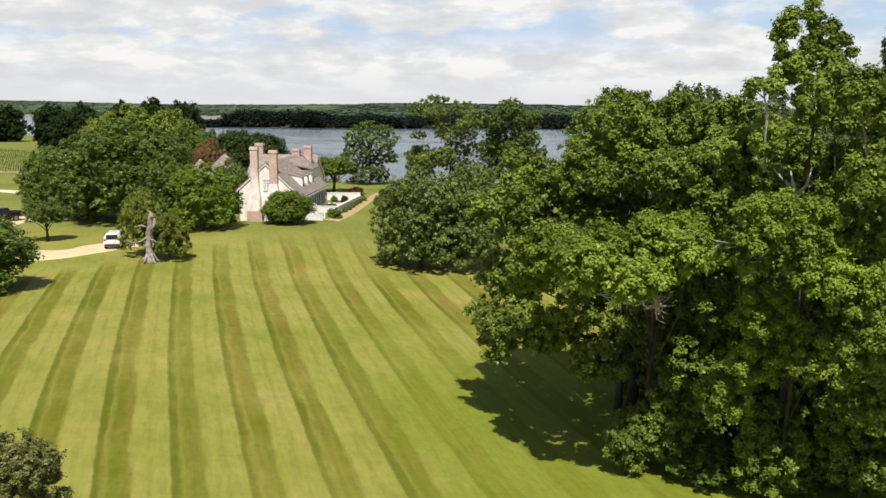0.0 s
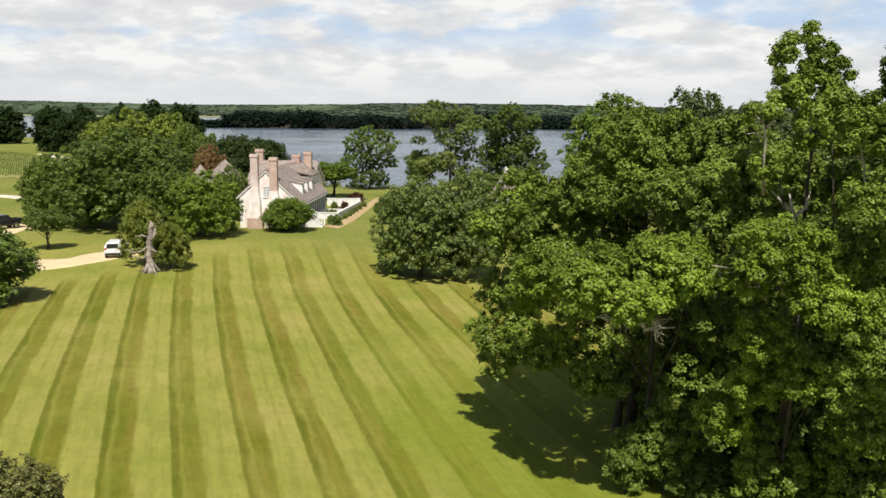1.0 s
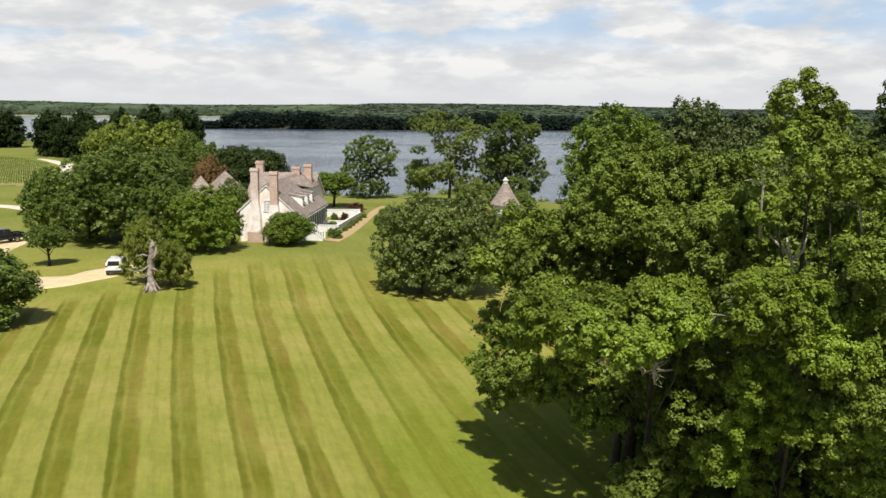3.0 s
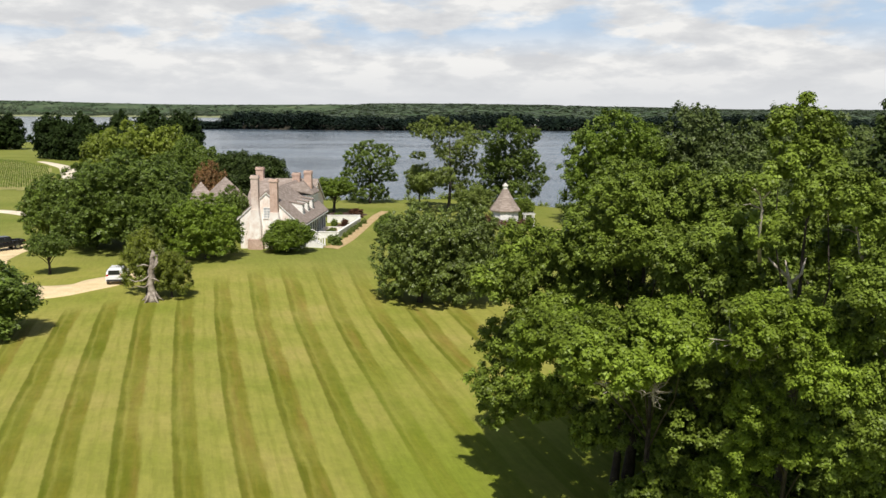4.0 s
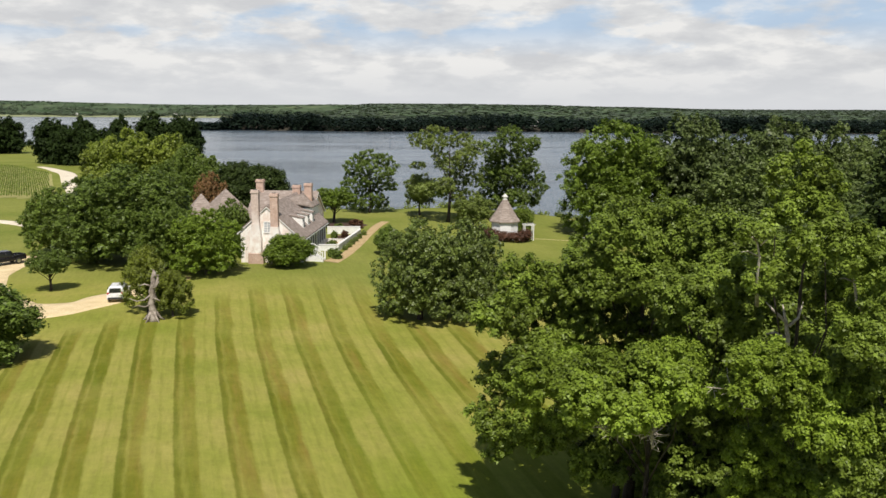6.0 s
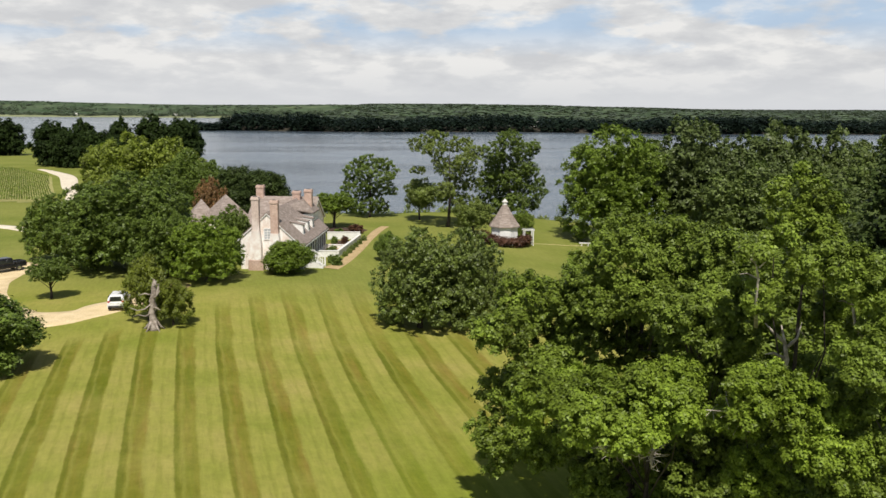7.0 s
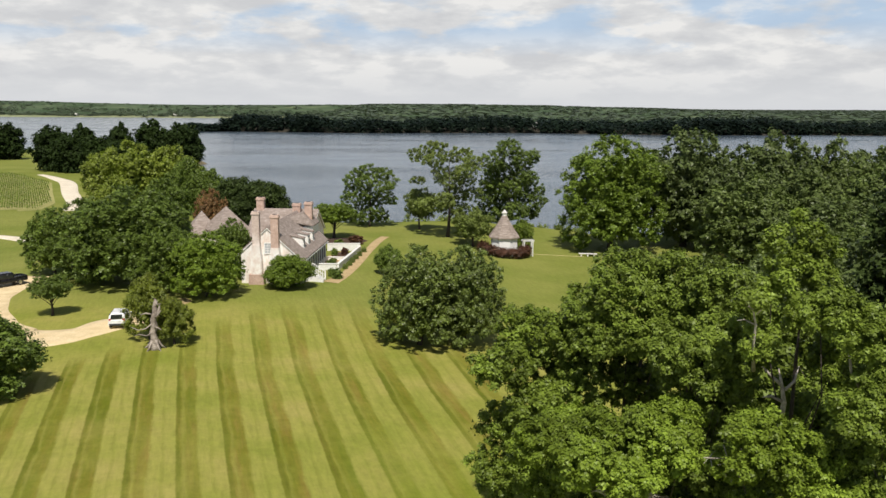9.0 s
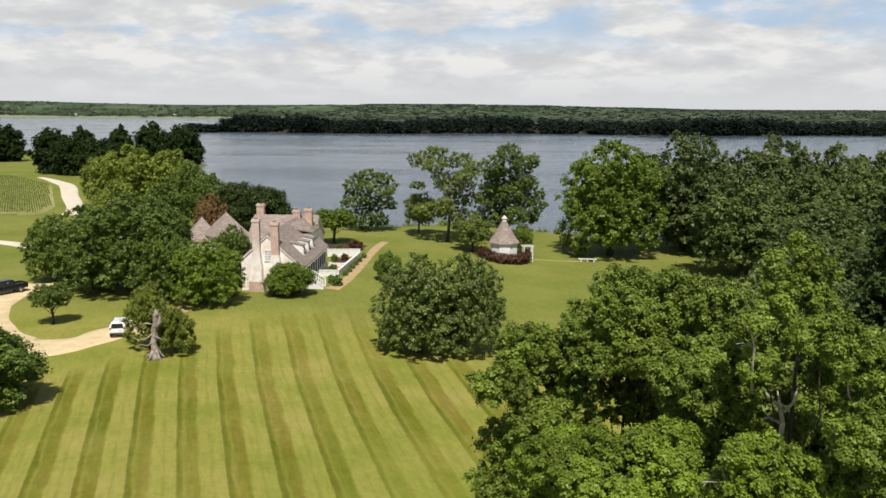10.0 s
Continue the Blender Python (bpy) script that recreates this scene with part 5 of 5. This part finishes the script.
    prism(bm, [(0.0, 11.6), (3.45, 14.6), (3.45, 19.0), (0.0, 19.0)], "z", 3.6, 6.14)
    part("wall", bm, WHITE, ob, "white boarded upper wall")
    # chimneys
    chimney(ob, -1.4, -0.45, 1.0, 0.85, 0.0, 10.2, flare=(1.5, 3.4, 5.6), material=WORN)
    part("plinth", boxed(-2.5, -0.4, -1.05, -0.02, -0.4, 1.5, bevel=0.05), BRICK, ob, "bare pink brick plinth")
    chimney(ob, 1.2, -0.45, 1.05, 0.85, 0.0, 9.75, flare=(1.6, 3.6, 5.2))
    chimney(ob, -6.3, 21.0, 1.2, 1.0, 4.5, 9.9)
    chimney(ob, -0.1, 19.6, 1.2, 1.0, 6.0, 9.15)
    chimney(ob, 2.5, 16.2, 1.15, 1.0, 6.0, 9.75)
    # porch steps with white railings
    st = part("steps", boxed(4.62, 5.6, 2.0, 3.9, -0.2, 1.25), WHITE, ob, "white porch steps with railings")
    for i in range(6):
        part("step", boxed(5.6 + i * 0.27, 5.6 + (i + 1) * 0.27, 2.0, 3.9, -0.2, 1.07 - i * 0.18, bevel=0.01), WHITE, st)
    for y in (2.0, 3.9):
        part("rail", tube(bmesh.new(), [(4.7, y, 2.2), (5.6, y, 2.2), (7.25, y, 1.1)], [0.06] * 3, 6), WHITE, st)
        for i in range(9):
            x = 4.75 + i * 0.3
            z = 1.25 - max(0, x - 5.6) * 0.66
            part("baluster", boxed(x - 0.03, x + 0.03, y - 0.03, y + 0.03, z - 0.1, z + 0.95), WHITE, st)
        part("newel_post", boxed(7.15, 7.33, y - 0.09, y + 0.09, -0.2, 1.25, bevel=0.02), WHITE, st)
    return ob


house()


def outbuilding(x, y, half, z_eave, z_peak, turn):
    ob = thing("outbuilding", "small outbuilding with a steep pyramid shingle roof", "outbuilding", pose(x, y, gz(x, y), 0, 0, turn), "outbuildings behind the house")
    part("wall", boxed(-half + 0.3, half - 0.3, -half + 0.3, half - 0.3, -0.3, z_eave), WHITEWASH, ob)
    bm = bmesh.new()
    top = bm.verts.new((0, 0, z_peak))
    ring = [[bm.verts.new((sx * r, sy * r, z)) for sx, sy in ((-1, -1), (1, -1), (1, 1), (-1, 1))] for r, z in ((half, z_eave - 0.15), (half, z_eave), (half * 0.62, z_eave + (z_peak - z_eave) * 0.36))]
    bm.faces.new(ring[0])
    for a, b in zip(ring, ring[1:]):
        for i in range(4):
            bm.faces.new((a[i], a[(i + 1) % 4], b[(i + 1) % 4], b[i]))
    for i in range(4):
        bm.faces.new((ring[2][i], ring[2][(i + 1) % 4], top))
    part("roof", bm, SHINGLE, ob, "steep grey shingle pyramid roof")
    part("door", boxed(-0.5, 0.5, -half + 0.24, -half + 0.31, 0, 2.05), GLASS, ob, "dark plank door")


outbuilding(-36.1, 138.5, 3.1, 4.2, 8.0, 38)
outbuilding(-40.6, 140.0, 3.0, 3.3, 7.0, 20)


# ---- the walled garden beside the house ----
def low_wall(x0, y0, x1, y1, h=0.95, w=0.32):
    d = Vector((x1 - x0, y1 - y0))
    ob = thing("garden_wall", "low white garden wall with a flat coping", "garden wall", pose(x0, y0, gz(x0, y0), 0, 0, math.degrees(math.atan2(d.y, d.x))), "white garden walls")
    part("wall", boxed(0, d.length, -w / 2, w / 2, -0.6, h), WHITE, ob)
    part("coping", boxed(-0.05, d.length + 0.05, -w / 2 - 0.06, w / 2 + 0.06, h, h + 0.1, bevel=0.02), WHITE, ob)


low_wall(-19.8, 142.0, -14.2, 142.3, 1.2)
low_wall(-14.2, 142.0, -15.9, 125.0, 0.8)
low_wall(-19.2, 125.0, -16.1, 124.9, 0.9)
low_wall(-19.0, 133.2, -15.3, 133.0, 0.5)


def patch(name, x, y, rx, ry, material, label, category, lift=0.04):
    """A patch of ground cover with an uneven edge, also used for painted shade."""
    ang = np.linspace(0, math.tau, 25)[:-1]
    ring = [(x + rx * math.cos(a) * (1 + 0.08 * math.sin(3 * a)), y + ry * math.sin(a) * (1 + 0.08 * math.cos(4 * a))) for a in ang]
    verts = [(x, y, gz(x, y) + lift + 0.05)] + [(a, b, gz(a, b) + lift) for a, b in ring] + [(x + (a - x) * 1.03, y + (b - y) * 1.03, gz(a, b) - 0.05) for a, b in ring]
    faces = [(0, i + 1, (i + 1) % 24 + 1) for i in range(24)] + [(i + 1, i + 25, (i + 1) % 24 + 25, (i + 1) % 24 + 1) for i in range(24)]
    me = mesh_from(name, verts, faces, material)
    me.shade_smooth()
    tagged(new(name, me), label, category, kind="structure")


patch("garden_floor", -17.2, 133.4, 2.0, 7.4, PATH, "tan gravel and brick floor of the walled garden", "paving", 0.02)
patch("flower_bed", -17.4, 129.0, 1.3, 2.8, MULCH_SHADE, "dark mulch and painted shade flower bed", "flower bed")
patch("flower_bed", -17.2, 137.6, 1.3, 2.8, MULCH_SHADE, "dark mulch and painted shade flower bed", "flower bed")
patch("brick_pad", -33.2, 102.2, 1.6, 2.2, PATH, "patch of worn red brick paving under a tree", "paving")
# dark patch in place of the dogwood's cast shadow
patch("flower_bed", -19.0, 152.0, 5.0, 3.6, MULCH_SHADE, "dark patch painted as the shade below a dogwood", "flower bed")
for i, (x, y, h, r, lf, lab) in enumerate([
        (-15.3, 118.6, 1.9, 1.1, OAKS, "clipped green bush beside the porch steps"), (-16.2, 120.2, 1.5, 0.9, OAKS, "green bush beside the porch"),
        (-14.9, 126.0, 1.3, 0.9, LEAF_PALE, "grey-green shrub beside the path"), (-14.6, 128.6, 1.3, 0.9, LEAF_PALE, "grey-green shrub beside the path"),
        (-14.4, 131.4, 1.4, 0.95, LEAF_PALE, "green shrub beside the path"), (-14.1, 134.2, 1.3, 0.9, LEAF_PALE, "grey-green shrub beside the path"),
        (-13.8, 137.0, 1.4, 0.9, LEAF_PALE, "green shrub beside the path"), (-13.4, 140.6, 1.5, 0.9, LEAF_PALE, "green shrub beside the path"),
        (-17.4, 128.2, 1.2, 1.0, OAKS, "green shrub in a walled bed"), (-17.4, 131.0, 1.0, 0.9, LEAF_PALE, "pale shrub in a walled bed"),
        (-16.4, 138.4, 1.5, 0.9, LEAF_RED, "dark red shrub in a walled bed"), (-18.0, 137.6, 1.6, 0.8, OAKS, "green shrub in a walled bed"),
        (-15.6, 149.0, 2.0, 1.9, LEAF_RED, "dark red barberry bush"), (-18.6, 148.4, 1.2, 1.3, OAKS, "low green bush on the dogwood's painted shade"), (-21.5, 149.0, 1.3, 1.3, LEAF_DARK_SHADED, "low dark bush on the dogwood's painted shade")]):
    plant(SHRUB, "shrub", x, y, h * (0.7 if x > -15 else 0.9), r * (0.6 if x > -15 else 0.8), lab, "shrub", i * 50, lf)


# ---- the garden pavilion ----
def pavilion():
    x, y = 11.2, 150.0
    ob = thing("pavilion", "white eight-sided garden pavilion with a steep shingle roof", "pavilion", pose(x, y, gz(x, y), 0, 0, 22.5))

    def octagon(r):
        return [(r * math.cos(i * math.pi / 4), r * math.sin(i * math.pi / 4)) for i in range(8)]
    part("wall", prism(bmesh.new(), octagon(2.5), "z", -0.4, 3.0), WHITE, ob, "white painted walls")
    part("cornice", prism(bmesh.new(), octagon(2.72), "z", 3.0, 3.2), WHITE, ob)
    bm = bmesh.new()
    rings = [[bm.verts.new((px, py, z)) for px, py in octagon(r)] for r, z in ((2.95, 3.1), (2.95, 3.25), (1.95, 4.6), (1.05, 6.0), (0.45, 7.0))]
    bm.faces.new(rings[0][::-1])
    bm.faces.new(rings[-1])
    for a, b in zip(rings, rings[1:]):
        for i in range(8):
            bm.faces.new((a[i], a[(i + 1) % 8], b[(i + 1) % 8], b[i]))
    part("roof", bm, SHINGLE, ob, "steep flared shingle roof")
    cup = part("cupola", prism(bmesh.new(), octagon(0.42), "z", 6.9, 7.5), WHITE, ob)
    part("cupola_roof", tube(bmesh.new(), [(0, 0, 7.5), (0, 0, 7.55), (0, 0, 8.1)], [0.6, 0.55, 0.05], 8), STONE, cup)
    for i in range(8):
        if i in (1, 3):
            continue
        a = (i + 0.5) * math.pi / 4
        c = Vector((math.cos(a), math.sin(a), 0)) * 2.33
        p = part("door" if i == 5 else "shutter", boxed(-0.42, 0.42, -0.03, 0.03, 0.3, 2.6, bevel=0.01), WHITE, ob)
        p.matrix_basis = Matrix.Translation(c) @ Matrix.Rotation(a + math.pi / 2, 4, "Z")
    return ob


pavilion()


def arbour():
    ob = thing("arbour", "small white garden arbour beside the pavilion", "arbour", pose(15.6, 150.6, gz(15.6, 150.6), 0, 0, 10))
    for px, py in ((-0.8, -0.5), (0.8, -0.5), (-0.8, 0.5), (0.8, 0.5)):
        part("post", boxed(px - 0.09, px + 0.09, py - 0.09, py + 0.09, -0.3, 2.7, bevel=0.01), WHITE, ob)
    for py in (-0.5, 0.5):
        part("beam", boxed(-1.1, 1.1, py - 0.06, py + 0.06, 2.7, 2.88, bevel=0.01), WHITE, ob)
    for i in range(5):
        part("rafter", boxed(-0.9 + i * 0.45 - 0.04, -0.9 + i * 0.45 + 0.04, -0.8, 0.8, 2.885, 3.0), WHITE, ob)


arbour()


def ring_hedge():
    rng = np.random.default_rng(21)
    cs, rs = [], []
    for a in np.linspace(radians(165), radians(385), 60):
        for k in range(2):
            cs.append((11.2 + 3.7 * math.cos(a) + rng.normal() * 0.15, 150.0 + 3.7 * math.sin(a) + rng.normal() * 0.15, 1.0 + rng.normal() * 0.12))
            rs.append(0.95 + 0.2 * rng.random())
    cs, rs = np.array(cs), np.array(rs)
    cs[:, 2] += ground_z(cs[:, 0], cs[:, 1])
    pos, nor, size = blobs_to_leaves(cs, rs, 16000, 0.2, rng, 0.85)
    ob = thing("hedge", "dark red barberry hedge curving round the pavilion", "hedge", Matrix())
    o = new("foliage", leaf_mesh("foliage", pos, nor, size, rng, LEAF_RED))
    o.parent = ob
    bm = bmesh.new()
    for c in cs[::2]:
        z = gz(c[0], c[1])
        tube(bm, [(c[0], c[1], z - 0.1), (c[0] + 0.05, c[1], z + 0.4), (c[0] + 0.15, c[1] + 0.1, z + 0.9)], [0.04, 0.03, 0.01], 4)
    part("stems", bm, BARK, ob)


ring_hedge()


def bench():
    ob = thing("bench", "long pale stone bench on the lawn", "bench", pose(27.2, 154.0, gz(27.2, 154.0), 0, 0, -8))
    part("seat", boxed(-1.7, 1.7, -0.3, 0.3, 0.42, 0.58, bevel=0.03), STONE, ob)
    for x in (-1.2, 0, 1.2):
        part("leg", boxed(x - 0.12, x + 0.12, -0.24, 0.24, -0.2, 0.42), STONE, ob)


bench()


# ---- vehicles ----
def wheel(parent, x, y, r=0.37, w=0.24):
    s = 1 if y > 0 else -1
    tyre = part("wheel", tube(bmesh.new(), [(x, y - w / 2, r), (x, y - w / 2 + 0.05, r), (x, y + w / 2 - 0.05, r), (x, y + w / 2, r)], [r * 0.88, r, r, r * 0.88], 18), RUBBER, parent, smooth=False)
    part("rim", tube(bmesh.new(), [(x, y + s * (w / 2 - 0.02), r), (x, y + s * (w / 2 + 0.012), r)], [r * 0.62, r * 0.58], 14), CHROME, tyre)


def loft_body(sections):
    """A car body from cross sections along x: (x, half width low, half width high, z low, z high)."""
    bm = bmesh.new()
    rings = []
    for x, wl, wh, z0, z1 in sections:
        m = (z0 + z1) / 2
        ring = [(-wl * 0.94, z0), (-wl, z0 + 0.12), (-wl, m), (-wh, z1 - 0.08), (-wh * 0.9, z1), (wh * 0.9, z1), (wh, z1 - 0.08), (wl, m), (wl, z0 + 0.12), (wl * 0.94, z0)]
        rings.append([bm.verts.new((x, y, z)) for y, z in ring])
    for a, b in zip(rings, rings[1:]):
        for i in range(10):
            bm.faces.new((a[i], a[(i + 1) % 10], b[(i + 1) % 10], b[i]))
    bm.faces.new(rings[0][::-1])
    bm.faces.new(rings[-1])
    return bm


def suv(x, y, turn):
    """Nose towards +x."""
    ob = thing("suv", "white suv parked on the gravel drive", "car", pose(x, y, gz(x, y) + 0.05, 0, 0, turn))
    b = part("body", loft_body([(-2.3, 0.84, 0.80, 0.42, 0.95), (-2.2, 0.92, 0.88, 0.34, 1.05), (0.9, 0.94, 0.88, 0.32, 1.08), (2.0, 0.90, 0.80, 0.36, 0.98), (2.32, 0.78, 0.68, 0.45, 0.82)]), CAR_WHITE, ob)
    c = part("cabin", loft_body([(-2.22, 0.84, 0.70, 1.0, 1.35), (-1.9, 0.86, 0.68, 1.0, 1.74), (0.1, 0.86, 0.68, 1.0, 1.78), (0.55, 0.86, 0.66, 1.0, 1.66), (1.25, 0.86, 0.74, 1.0, 1.12)]), CAR_WHITE, ob)
    part("rear_window", prism(bmesh.new(), [(-0.64, 1.12), (0.64, 1.12), (0.56, 1.60), (-0.56, 1.60)], "x", -2.26, -1.94), GLASS, c)
    for s in (-1, 1):
        for x0, x1 in ((-1.75, -0.75), (-0.65, 0.25), (0.33, 0.8)):
            bm = bmesh.new()
            prism(bm, [(x0, 1.12), (x1, 1.12), (x1 - 0.05, 1.52), (x0 + 0.05, 1.58)], "y", s * 0.74, s * 0.865)
            part("side_window", bm, GLASS, c)
        part("tail_lamp", boxed(-2.28, -2.18, s * 0.72 - 0.12, s * 0.72 + 0.12, 0.85, 1.15, bevel=0.02), LAMP_RED, b)
        part("headlight", boxed(2.15, 2.27, s * 0.58 - 0.16, s * 0.58 + 0.16, 0.68, 0.82, bevel=0.02), LAMP_CLEAR, b)
        part("mirror", boxed(0.75, 0.92, s * 1.0 - 0.1, s * 1.0 + 0.1, 1.05, 1.22, bevel=0.03), CAR_WHITE, b)
    part("bumper", boxed(-2.4, -2.2, -0.8, 0.8, 0.38, 0.62, bevel=0.04), IRON, b)
    for wx in (-1.4, 1.4):
        for wy in (-0.82, 0.82):
            wheel(ob, wx, wy)


def pickup(x, y, turn):
    ob = thing("pickup_truck", "black pickup truck parked on the drive", "truck", pose(x, y, gz(x, y) + 0.05, 0, 0, turn))
    b = part("body", loft_body([(-2.85, 0.90, 0.88, 0.55, 1.12), (0.2, 0.95, 0.90, 0.48, 1.14), (1.1, 0.95, 0.90, 0.48, 1.14), (2.5, 0.92, 0.84, 0.50, 1.05), (2.85, 0.82, 0.74, 0.55, 0.95)]), CAR_BLACK, ob)
    c = part("cabin", loft_body([(-1.05, 0.86, 0.74, 1.05, 1.70), (-0.9, 0.88, 0.70, 1.05, 1.86), (0.7, 0.88, 0.70, 1.05, 1.88), (1.0, 0.88, 0.70, 1.05, 1.74), (1.65, 0.88, 0.78, 1.05, 1.16)]), CAR_BLACK, ob)
    for s in (-1, 1):
        for x0, x1 in ((-0.85, 0.0), (0.1, 1.0)):
            part("side_window", prism(bmesh.new(), [(x0, 1.2), (x1 + 0.1, 1.2), (x1 - 0.1, 1.66), (x0 + 0.05, 1.70)], "y", s * 0.74, s * 0.885), GLASS, c)
        part("bed_side", boxed(-2.8, -1.1, s * 0.86 - 0.06, s * 0.86 + 0.06, 1.05, 1.28, bevel=0.02), CAR_BLACK, b)
        part("headlight", boxed(2.62, 2.84, s * 0.62 - 0.14, s * 0.62 + 0.14, 0.74, 0.92, bevel=0.02), LAMP_CLEAR, b)
        part("tail_lamp", boxed(-2.88, -2.8, s * 0.80 - 0.08, s * 0.80 + 0.08, 0.85, 1.1), LAMP_RED, b)
        part("mirror", boxed(1.1, 1.25, s * 1.04 - 0.1, s * 1.04 + 0.1, 1.15, 1.36, bevel=0.03), CAR_BLACK, b)
    part("windscreen", prism(bmesh.new(), [(-0.7, 1.2), (0.7, 1.2), (0.6, 1.66), (-0.6, 1.66)], "x", 1.05, 1.35), GLASS, c)
    part("tailgate", boxed(-2.86, -2.78, -0.8, 0.8, 0.85, 1.28, bevel=0.02), CAR_BLACK, b)
    part("bumper", boxed(2.72, 2.95, -0.85, 0.85, 0.48, 0.68, bevel=0.04), CHROME, b)
    for wx in (-1.75, 1.85):
        for wy in (-0.84, 0.84):
            wheel(ob, wx, wy, 0.42, 0.26)


suv(-36.1, 91.2, 101)
pickup(-59.3, 110.8, 236)


# ---- rough growth along the river bank ----
def bank_growth():
    rng = np.random.default_rng(44)
    x = rng.uniform(-48, 60, 260)
    y = bank(x) + rng.uniform(-1.0, 5.0, 260)
    h = rng.uniform(0.3, 1.1, 260)
    c = np.stack([x, y, ground_z(x, y) + h * 0.5], 1)
    pos, nor, size = blobs_to_leaves(c, h + 0.25, 12000, 0.3, rng, 0.8)
    tagged(new("bank_growth", leaf_mesh("bank_growth", pos, nor, size, rng, LEAF_PALE)), "rough weeds and low brush along the river bank", "undergrowth", kind="stuff")


bank_growth()
